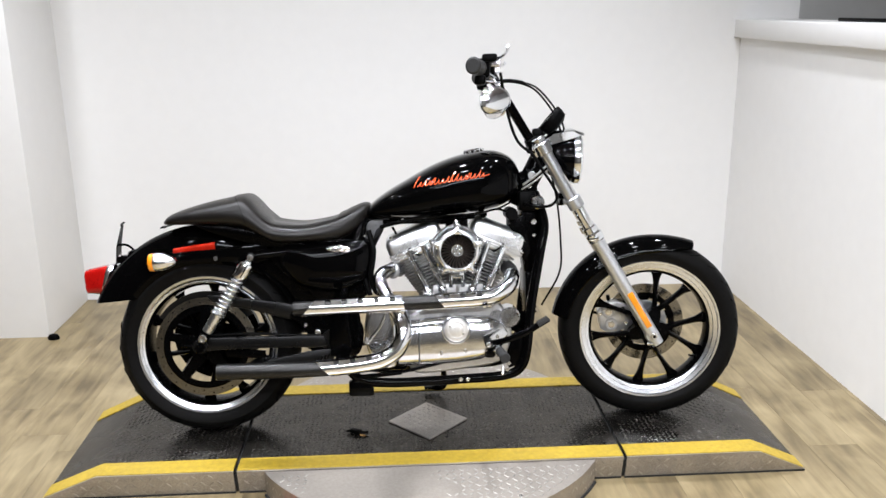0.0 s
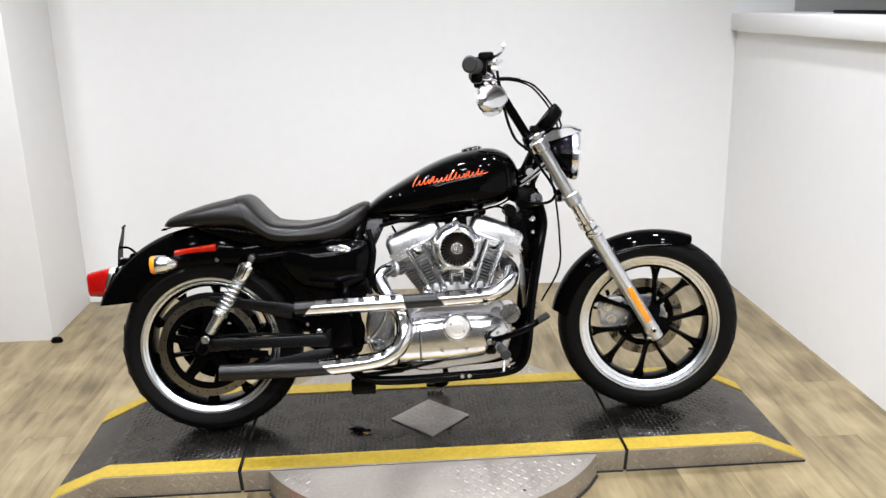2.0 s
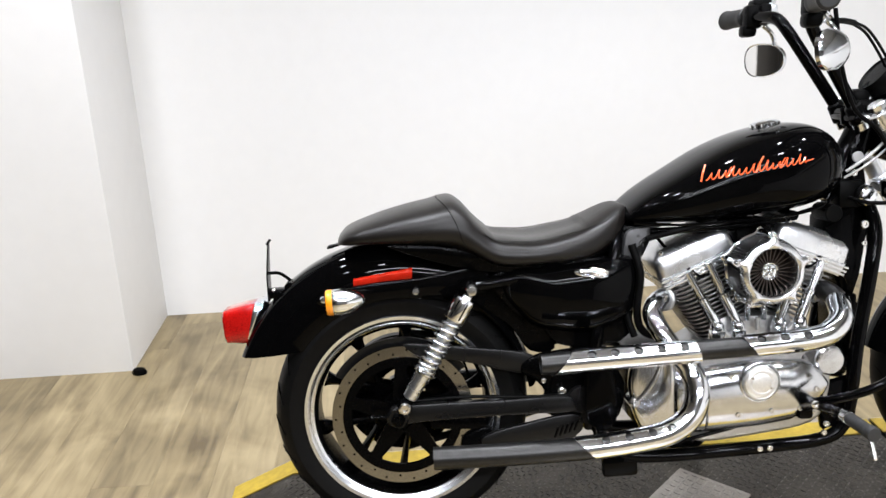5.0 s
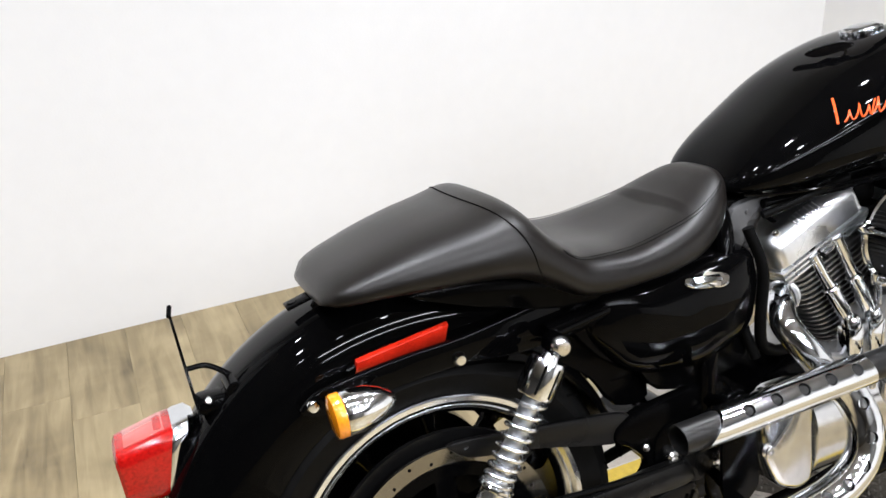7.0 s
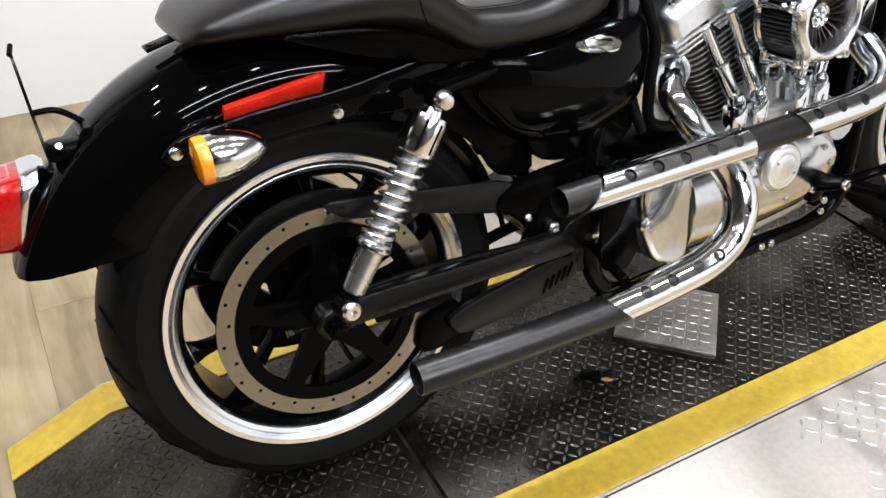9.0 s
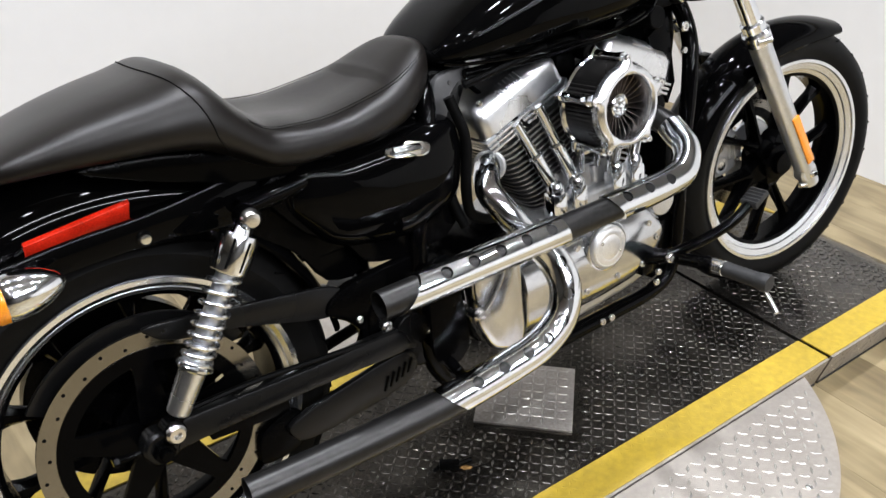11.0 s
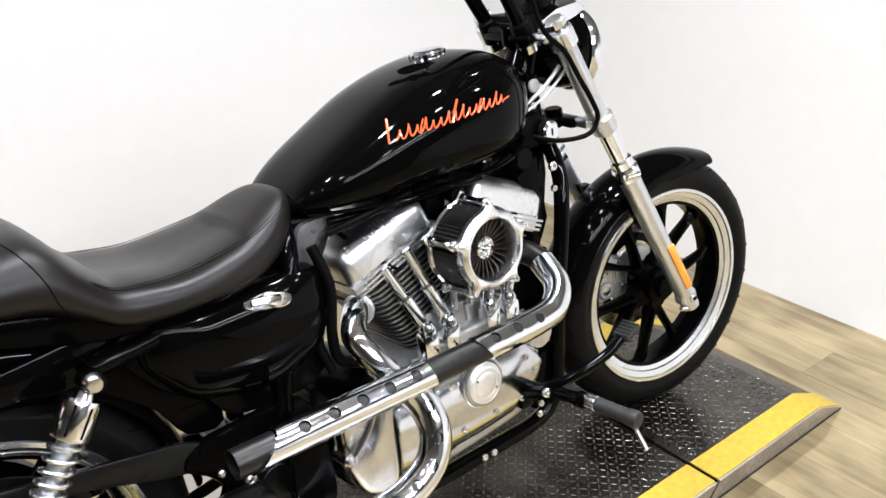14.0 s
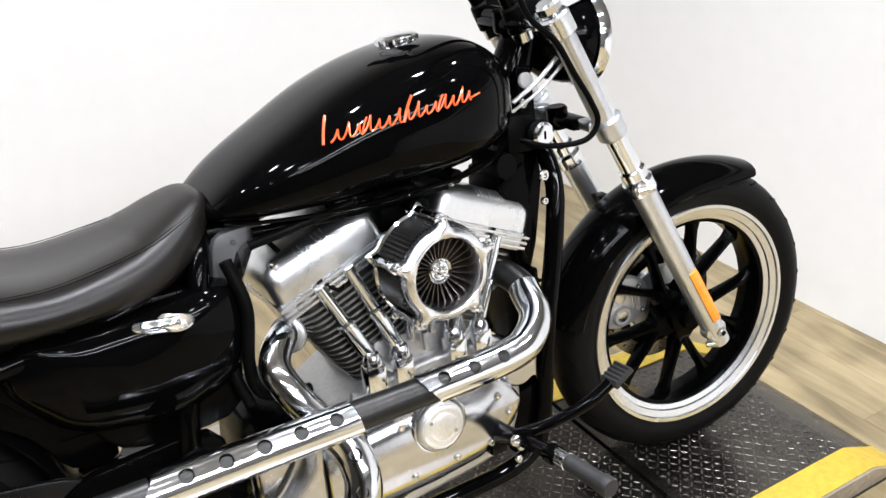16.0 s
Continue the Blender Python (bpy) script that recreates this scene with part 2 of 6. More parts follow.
def spin(profile, origin=(0, 0, 0), axis=(0, -1, 0), seg=32, loop=False):
    """A solid of revolution. profile: (radius, height along the axis); loop: the profile closes on itself."""
    bm = bmesh.new()
    m = Matrix.Translation(origin) @ basis(axis)
    rings = []
    for r, h in profile:
        if r < 1e-6:
            rings.append([bm.verts.new(m @ Vector((0, 0, h)))])
        else:
            rings.append([bm.verts.new(m @ Vector((r * math.cos(a), r * math.sin(a), h))) for a in (2 * math.pi * i / seg for i in range(seg))])
    pairs = list(zip(rings, rings[1:])) + ([(rings[-1], rings[0])] if loop else [])
    for a, b in pairs:
        for i in range(seg):
            j = (i + 1) % seg
            if len(a) == 1 and len(b) == 1:
                break
            if len(a) == 1:
                bm.faces.new((a[0], b[j], b[i]))
            elif len(b) == 1:
                bm.faces.new((a[i], a[j], b[0]))
            else:
                bm.faces.new((a[i], a[j], b[j], b[i]))
    return bm


def rod(p0, p1, r, seg=20, r2=None, b=0.0015):
    """A round bar from p0 to p1 with softened ends."""
    p0, p1 = Vector(p0), Vector(p1)
    n = (p1 - p0).length
    r2 = r if r2 is None else r2
    b = min(b, r * 0.5, r2 * 0.5, n * 0.3)
    return spin([(0, 0), (r - b, 0), (r, b), (r2, n - b), (r2 - b, n), (0, n)], p0, p1 - p0, seg)


def glide(points, n=8):
    """A smooth line through the points."""
    p = [Vector(q) for q in points]
    p = [2 * p[0] - p[1]] + p + [2 * p[-1] - p[-2]]
    out = []
    for i in range(1, len(p) - 2):
        for k in range(n):
            t = k / n
            a, b, c, d = p[i - 1 : i + 3]
            out.append(0.5 * (2 * b + (c - a) * t + (2 * a - 5 * b + 4 * c - d) * t * t + (3 * b - a - 3 * c + d) * t**3))
    return out + [p[-2]]


def tube(points, r, seg=14, n=8, flat=1.0, hollow=0.0):
    """A round tube along a smooth line; r may be a function of 0..1. hollow: wall thickness of an open tube."""
    line = glide(points, n) if n > 1 else [Vector(q) for q in points]
    bm = bmesh.new()
    t0 = (line[1] - line[0]).normalized()
    side = t0.orthogonal().normalized()
    rings, inner = [], []
    for i, q in enumerate(line):
        t = (line[min(i + 1, len(line) - 1)] - line[max(i - 1, 0)]).normalized()
        side = (side - t * side.dot(t)).normalized()
        up = t.cross(side)
        rad = r(i / (len(line) - 1)) if callable(r) else r
        for k, store in ((0, rings), (hollow, inner)):
            store.append([bm.verts.new(q + (side * math.cos(a) + up * math.sin(a) * flat) * (rad - k)) for a in (2 * math.pi * j / seg for j in range(seg))] if (hollow or store is rings) else [])
    for store in (rings, inner) if hollow else (rings,):
        for a, b in zip(store, store[1:]):
            for i in range(seg):
                j = (i + 1) % seg
                bm.faces.new((a[i], a[j], b[j], b[i]))
    if hollow:
        for a, b in ((rings[0], inner[0]), (rings[-1], inner[-1])):
            for i in range(seg):
                j = (i + 1) % seg
                bm.faces.new((a[i], a[j], b[j], b[i]))
    else:
        bm.faces.new(rings[0])
        bm.faces.new(rings[-1][::-1])
    return bm


def plate(outline, y0, y1, b=0.003, seg=2):
    """A flat solid: an outline in x and z, from y0 to y1, with rounded edges."""
    bm = bmesh.new()
    lo = [bm.verts.new((x, y0, z)) for x, z in outline]
    hi = [bm.verts.new((x, y1, z)) for x, z in outline]
    n = len(outline)
    bm.faces.new(lo)
    bm.faces.new(hi[::-1])
    for i in range(n):
        bm.faces.new((lo[i], hi[i], hi[(i + 1) % n], lo[(i + 1) % n]))
    bmesh.ops.recalc_face_normals(bm, faces=bm.faces)
    if b:
        rim = [e for e in bm.edges if abs(e.verts[0].co.y - e.verts[1].co.y) < 1e-6]
        bmesh.ops.bevel(bm, geom=rim, offset=b, segments=seg, affect="EDGES", profile=0.5)
    return bm


def soft(outline, n=5):
    """The outline with its corners rounded into a smooth closed line."""
    p = [Vector((x, 0, z)) for x, z in outline]
    out = []
    k = len(p)
    for i in range(k):
        a, b, c = p[i - 1], p[i], p[(i + 1) % k]
        s, e = b.lerp(a, 0.33), b.lerp(c, 0.33)
        for j in range(n):
            t = j / (n - 1)
            q = s.lerp(b, t).lerp(b.lerp(e, t), t)
            out.append((q.x, q.z))
    return out


def loft(rings, caps=True):
    bm = bmesh.new()
    rs = [[bm.verts.new(q) for q in ring] for ring in rings]
    n = len(rs[0])
    for a, b in zip(rs, rs[1:]):
        for i in range(n):
            j = (i + 1) % n
            bm.faces.new((a[i], a[j], b[j], b[i]))
    if caps:
        bm.faces.new(rs[0])
        bm.faces.new(rs[-1][::-1])
    return bm


def along(table, x):
    """Smooth lookup in a table of (x, value, ...)."""
    xs = [r[0] for r in table]
    x = min(max(x, xs[0]), xs[-1])
    i = max(0, min(len(xs) - 2, sum(1 for q in xs if q <= x) - 1))
    t = (x - xs[i]) / (xs[i + 1] - xs[i])
    a, b, c, d = (table[max(0, min(len(table) - 1, k))] for k in (i - 1, i, i + 1, i + 2))
    out = []
    for k in range(1, len(a)):
        s0 = (c[k] - a[k]) / (c[0] - a[0]) * (c[0] - b[0])
        s1 = (d[k] - b[k]) / (d[0] - b[0]) * (c[0] - b[0])
        h = (2 * t**3 - 3 * t**2 + 1) * b[k] + (t**3 - 2 * t**2 + t) * s0 + (3 * t**2 - 2 * t**3) * c[k] + (t**3 - t**2) * s1
        out.append(h)
    return out


def pillow(outline, stations):
    """A bulging cover: the outline in x and z, shrunk towards its middle along y. stations: (scale, y)."""
    cx, cz = sum(x for x, z in outline) / len(outline), sum(z for x, z in outline) / len(outline)
    return loft([[(cx + (x - cx) * k, y, cz + (z - cz) * k) for x, z in outline] for k, y in stations])


def screw(p, axis, r=0.008, h=0.006):
    """A socket-head screw."""
    return join(spin([(0, 0), (r, 0), (r, h * 0.7), (r * 0.8, h), (r * 0.5, h), (r * 0.45, h * 0.5), (0, h * 0.5)], p, axis, 12))


def treads(test, x0, x1, y0, y1, pitch=0.026, lift=None, size=1.0, high=0.0013):
    """Raised lozenges of tread plate in rows of alternating slant, where test(x, y) holds."""
    verts, faces = [], []
    nx, ny = int((x1 - x0) / pitch), int((y1 - y0) / pitch)
    for i in range(nx + 1):
        for j in range(ny + 1):
            x, y = x0 + i * pitch, y0 + j * pitch
            if not test(x, y):
                continue
            a = math.radians(45 if (i + j) % 2 else -45)
            ca, sa = math.cos(a), math.sin(a)
            k = len(verts)
            for ln, wd, z in ((0.0135 * size, 0.0042 * size, 0.0), (0.0085 * size, 0.0018 * size, high)):
                for u, v in ((ln, 0), (0, wd), (-ln, 0), (0, -wd)):
                    px, py = x + u * ca - v * sa, y + u * sa + v * ca
                    verts.append((px, py, (lift(px, py) if lift else 0) + z))
            faces += [(k + 4, k + 5, k + 6, k + 7)] + [(k + n, k + (n + 1) % 4, k + 4 + (n + 1) % 4, k + 4 + n) for n in range(4)]
    me = bpy.data.meshes.new("tread")
    me.from_pydata(verts, [], faces)
    bm = bmesh.new()
    bm.from_mesh(me)
    bpy.data.meshes.remove(me)
    return bm


# ---- room ----
BACK, RIGHT, BLOCK_X, BLOCK_Y, LEFT, NEAR = 1.749, 1.705, -1.785, 1.205, -2.41, -6.0
HALL = -5.6


def slab(name, x0, x1, y0, y1, z0, z1, material, label, b=0.0):
    return tagged(part(name, box(((x0 + x1) / 2, (y0 + y1) / 2, (z0 + z1) / 2), (x1 - x0, y1 - y0, z1 - z0), b), material), label, kind="structure")


slab("wall_north", BLOCK_X, RIGHT + 0.3, BACK, BACK + 0.12, -0.05, ROOM_TOP, WALL, "smooth white painted back wall")
slab("wall_block", LEFT - 0.12, BLOCK_X, BLOCK_Y, BACK + 0.12, -0.05, ROOM_TOP, WALL, "white boxed-out wall column beside the back wall", 0.004)
slab("wall_west", LEFT - 0.12, LEFT, BLOCK_Y - 0.55, BLOCK_Y, -0.05, ROOM_TOP, WALL, "white painted return of the side wall")
slab("wall_hall", HALL - 0.12, HALL, NEAR, BLOCK_Y - 0.55, -0.05, ROOM_TOP, REAR, "plain dark wall of the hall")
slab("wall_hall_north", HALL - 0.12, LEFT - 0.12, BLOCK_Y - 0.55, BLOCK_Y - 0.43, -0.05, ROOM_TOP, REAR, "plain dark wall of the hall")
slab("wall_south", HALL - 0.12, 3.4, NEAR - 0.12, NEAR, -0.05, ROOM_TOP, REAR, "plain dark wall behind the camera")
LEDGE_LO, LEDGE_HI = 1.345, 1.435
slab("wall_east", RIGHT, RIGHT + 0.12, NEAR, BACK, -0.05, LEDGE_LO, WALL, "white half-height partition wall")
slab("wall_far_east", 3.28, 3.4, NEAR, BACK + 0.12, 1.0, ROOM_TOP, GREY_WALL, "grey wall beyond the half-height partition")
slab("wall_far_north", RIGHT + 0.3, 3.28, BACK, BACK + 0.12, 1.0, ROOM_TOP, GREY_WALL, "grey wall beyond the half-height partition")
slab("floor_beyond", RIGHT + 0.12, 3.28, NEAR, BACK, 1.0, 1.06, GREY_WALL, "grey landing beyond the partition")
slab("ceiling", HALL - 0.12, 3.4, NEAR - 0.12, BACK + 0.12, ROOM_TOP, ROOM_TOP + 0.1, CEIL, "dark painted ceiling")
slab("ledge", RIGHT - 0.035, RIGHT + 0.30, NEAR, BACK, LEDGE_LO, LEDGE_HI, WALL, "white boxed ledge capping the partition wall", 0.006)
strip = part("strip", box((0, 0, 0.008), (0.03, 0.95, 0.016), 0.004), SATIN, thing("black_strip", "thin black trim strip lying on the white ledge", "strip", pose(RIGHT + 0.19, 0.55, LEDGE_HI, 0, 0, 5)))

for sx, sy, sk in SPOTS:
    fit_ = thing("ceiling_light", "round recessed ceiling spotlight with white rim", "ceiling light", pose(sx, sy, ROOM_TOP), "ceiling spotlights")
    part("rim", spin([(0.065, 0), (0.085, 0), (0.085, 0.02), (0.075, 0.03), (0.065, 0.03)], axis=(0, 0, -1), loop=True), WALL, fit_)
for ty, tl in ((-3.4, 3.2), (-4.6, 3.0)):
    tb = thing("tube_light", "long ceiling-mounted fluorescent batten light", "ceiling light", pose(0.1, ty, ROOM_TOP), "ceiling battens")
    part("housing", box((0, 0, -0.03), (tl + 0.1, 0.14, 0.06), 0.006), WALL, tb)
    part("diffuser", box((0, 0, -0.07), (tl, 0.09, 0.02), 0.006), LAMP_GLOW, tb)

# small dark stop at the foot of the wall block
peb = thing("door_stop", "small dark rubber stop on the floor by the wall", "door stop", pose(BLOCK_X + 0.03, BLOCK_Y - 0.03, 0))
part("body", moved(spin([(0, 0), (0.022, 0), (0.024, 0.008), (0.018, 0.022), (0.008, 0.026), (0, 0.026)], axis=(0, 0, 1), seg=12), Matrix.Diagonal((1.2, 0.8, 1, 1))), MATT, peb)

# ---- display platform ----
PX0, PX1, PY0, PY1, PH = -1.266, 1.238, -0.252, 0.362, 0.0865
BR0, BR1, SEAM0, SEAM1 = -1.085, 1.069, -0.648, 0.618
BAND, LEAN = 0.079, 0.021


def top(x, y=0):
    if x < BR0:
        return max(0.006, PH * (x - PX0) / (BR0 - PX0))
    if x > BR1:
        return max(0.006, PH * (PX1 - x) / (PX1 - BR1))
    return PH


def wedge(xs, y0, y1, lift=0.0, base=None):
    """A solid under the top line between y0 and y1, through the stations xs. base: its thickness, else down to the floor."""
    rings = []
    for x in xs:
        z = top(x) + lift
        lo = 0.0 if base is None else z - base
        rings.append([(x, y0, lo), (x, y0, z), (x, y1, z), (x, y1, lo)])
    return loft(rings)


def leaning(bm):
    """The near edge leans outward, by LEAN at the deck's height."""
    for v in bm.verts:
        if v.co.y < PY0 + BAND + 0.01:
            v.co.y -= LEAN * min(1.0, v.co.z / PH)
    return bm


platform = thing("display_platform", "black tread-plate motorcycle platform with yellow edge lines", "platform")
for nm, xs, lab in (("rear_ramp", [PX0, BR0, SEAM0 - 0.006], "sloped black tread-plate end section"), ("centre_deck", [SEAM0 + 0.006, SEAM1 - 0.006], "flat black tread-plate middle section"), ("front_ramp", [SEAM1 + 0.006, BR1, PX1], "sloped black tread-plate end section")):
    deck = part(nm, leaning(wedge(xs, PY0 + 0.004, PY1 - 0.004)), BLACK_PLATE, platform, lab)
    for y0, y1 in ((PY0 + 0.003, PY0 + BAND), (PY1 - BAND, PY1 - 0.003)):
        part("yellow_line", leaning(wedge(xs, y0, y1, 0.0035, 0.004)), YELLOW, deck, "scuffed yellow edge line")
    for yy, sg in ((PY0, -1), (PY1, 1)):
        skirt = part("side_plate", leaning(wedge(xs, yy - 0.003, yy + 0.003, 0.0015)), STEEL_PLATE, deck, "bright steel tread-plate side")
        # added black strip: paints the shadow gap between side plate and floor
        part("rubber_edge", box(((xs[0] + xs[-1]) / 2, yy + sg * 0.003, 0.003), (xs[-1] - xs[0], 0.006, 0.006), 0), GAP, skirt, "thin black strip standing in for the contact shade along the floor")
        def side_test(u, v, xs=xs):
            return xs[0] + 0.02 < u < xs[-1] - 0.02 and 0.008 < v < top(u) - 0.012
        t = treads(side_test, xs[0], xs[-1], 0.016, 0.08, 0.027)
        t.transform(Matrix(((1, 0, 0, 0), (0, 0, sg, yy + sg * 0.0028), (0, 1, 0, 0), (0, 0, 0, 1))))
        part("tread", leaning(t), TREAD_BRIGHT, skirt, kind="stuff")
    t = treads(lambda u, v: xs[0] + 0.02 < u < xs[-1] - 0.012 and not abs(u + 0.017) + abs(v - 0.03) < 0.165, xs[0], xs[-1], PY0 + BAND + 0.014 - LEAN, PY1 - BAND - 0.012, 0.0165, top, 0.66, 0.0010)
    part("tread", t, TREAD_BLACK, deck, "scuffed raised lozenges", kind="stuff")
    t = treads(lambda u, v: xs[0] + 0.03 < u < xs[-1] - 0.014 and (v < PY0 + BAND - 0.01 or v > PY1 - BAND + 0.012), xs[0], xs[-1], PY0 + 0.014, PY1 - 0.01, 0.0165, lambda u, v: top(u) + 0.0033, 0.64, 0.0007)
    part("tread", leaning(t), YELLOW, deck, "raised lozenges under yellow paint", kind="stuff")
for sx in (SEAM0, SEAM1):
    part("gap_strip", leaning(box((sx, (PY0 + PY1) / 2, 0.036), (0.012, PY1 - PY0 - 0.012, 0.07), 0)), GAP, platform)

# the diamond inspection plate
D = 0.141
diamond = part("diamond_plate", moved(box((0, 0, 0), (D * math.sqrt(2), D * math.sqrt(2), 0.006), 0.0012), Matrix.Translation((-0.017, 0.03, PH + 0.003)) @ pose(0, 0, 0, 0, 0, 45)), STEEL_PLATE, platform, "bright steel tread-plate diamond")
part("tread", treads(lambda u, v: abs(u + 0.017) + abs(v - 0.03) < D - 0.016, -0.154, 0.12, -0.107, 0.167, 0.0180, lambda u, v: PH + 0.006, 0.74), TREAD_BRIGHT, diamond, kind="stuff")

# the turntable that shows on both sides of the deck
TC, TR = (-0.018, 0.021), 0.613
table = thing("turntable", "round bright steel tread-plate turntable under the platform", "turntable", pose(TC[0], TC[1], 0))


def segment(side):
    """The part of the round plate that stands out past the deck."""
    yc = (PY1 - TC[1] + 0.004) if side > 0 else (PY0 - LEAN - TC[1] - 0.004)
    a0 = math.asin(abs(yc) / TR)
    pts = [(TR * math.cos(a), side * TR * math.sin(a)) for a in (a0 + (math.pi - 2 * a0) * i / 48 for i in range(49))]
    return pts


for side in (-1, 1):
    pts = segment(side)
    bm = bmesh.new()
    lo, hi = [bm.verts.new((x, y, 0)) for x, y in pts], [bm.verts.new((x, y, PH - 0.003)) for x, y in pts]
    bm.faces.new(lo)
    bm.faces.new(hi[::-1])
    for i in range(len(pts)):
        bm.faces.new((lo[i], hi[i], hi[(i + 1) % len(pts)], lo[(i + 1) % len(pts)]))
    seg_ = part("plate", bm, TABLE_STEEL, table, "bright steel tread plate", sharp=30)
    y_in = abs(pts[0][1]) + 0.014
    part("tread", treads(lambda u, v: u * u + v * v < (TR - 0.018) ** 2 and abs(v) > y_in and v * side > 0 and (u > 0.04 + 0.05 * math.sin(40 * v) or u < -0.40), -TR, TR, -TR, TR, 0.0235, lambda u, v: PH - 0.0032, 0.85), TREAD_BRIGHT, seg_, kind="stuff")
    # added black bead: paints the shadow gap under the turntable's edge
    part("rubber_edge", join(*[rod((pts[i][0] * 1.004, pts[i][1] * 1.004, 0.0025), (pts[i + 1][0] * 1.004, pts[i + 1][1] * 1.004, 0.0025), 0.0045, 6) for i in range(len(pts) - 1)]), GAP, seg_, "thin black strip standing in for the contact shade along the floor")
    verts = []
    for i in range(60):
        a = math.asin(y_in / TR) + (math.pi - 2 * math.asin(y_in / TR)) * i / 59
        for k in (0, 1):
            p = pose(0, 0, 0, 0, 0, math.degrees(side * a) - 90) @ Matrix.Translation((0, TR - 0.0004, 0.022 + 0.03 * k)) @ Matrix(((1, 0, 0, 0), (0, 0, 1, 0), (0, 1, 0, 0), (0, 0, 0, 1)))
            one = treads(lambda u, v: True, 0, 0.001, 0, 0.001, 0.03)
            one.transform(p @ pose(0, 0, 0, 0, 0, 90 * ((i + k) % 2)))
            verts.append(one)
    part("tread", join(*verts), TREAD_BRIGHT, seg_, kind="stuff")
    for a in (62, 118):
        part("screw_head", screw((0.56 * math.cos(radians(a)), side * 0.56 * math.sin(radians(a)), PH - 0.0032), (0, 0, 1), 0.007, 0.003), BOLT, seg_)

# red-handled latch lying against the turntable
latch = thing("floor_latch", "red-gripped steel latch handle on the floor by the turntable", "latch", pose(-0.445, -0.452, 0.0, 0, 0, 148))
part("bracket", join(box((0, 0, 0.022), (0.05, 0.03, 0.036), 0.004), box((0.0, 0.0, 0.048), (0.03, 0.036, 0.014), 0.004)), GALV, latch)
part("lever", rod((0.02, 0, 0.034), (0.062, 0.004, 0.034), 0.006), GALV, latch)
part("grip", rod((0.055, 0.004, 0.034), (0.125, 0.008, 0.034), 0.0125, r2=0.0115, b=0.004), RED_GRIP, latch, "red plastic grip")

# litter on the deck
clip = thing("black_clip", "small black broken clip lying on the platform", "clip", pose(-0.271, -0.043, PH + 0.0012, 0, 0, -35))
part("body", join(box((0, 0, 0.007), (0.040, 0.020, 0.014), 0.003), rod((0.012, 0, 0.006), (0.042, 0.016, 0.006), 0.005), rod((-0.015, 0.004, 0.006), (-0.03, -0.016, 0.006), 0.004)), MATT, clip)
leaf = thing("dry_leaf", "small dry brown leaf scrap on the platform", "leaf", pose(-0.246, -0.062, PH + 0.0012, 0, 0, -30))
part("blade", loft([[(-0.016 + 0.0035 * i, -0.006 * math.sin(0.35 * i), 0.001 * (i % 3)), (-0.016 + 0.0035 * i, 0.006 * math.sin(0.35 * i) + 0.0004, 0.001 * (i % 2)), (-0.016 + 0.0035 * i, 0.0003, 0.0022)] for i in range(1, 9)]), LEAF, leaf)


# ---- motorcycle ----
# Its own axes: x forward, y to its left, z up from the tyres' contact line; it leans on its side stand.
bike = thing("motorcycle", "black cruiser motorcycle with chrome V-twin engine on its stand", "motorcycle", pose(-0.0055, 0.032, PH + 0.0068, -9.8, -0.15, 0))
FW, RW = Vector((0.774, 0, 0.3095)), Vector((-0.758, 0, 0.309))
NECK = Vector((0.40, 0, 0.92))
STEER = Matrix.Translation((0.008, 0, 0.003)) @ Matrix.Translation(NECK) @ Matrix.Rotation(radians(-7.2), 4, Vector((-math.sin(radians(30)), 0, math.cos(radians(30))))) @ Matrix.Translation(-NECK)


def p_(name, bm, material, parent=bike, label="", **k):
    return part(name, bm, material, parent, label, **k)


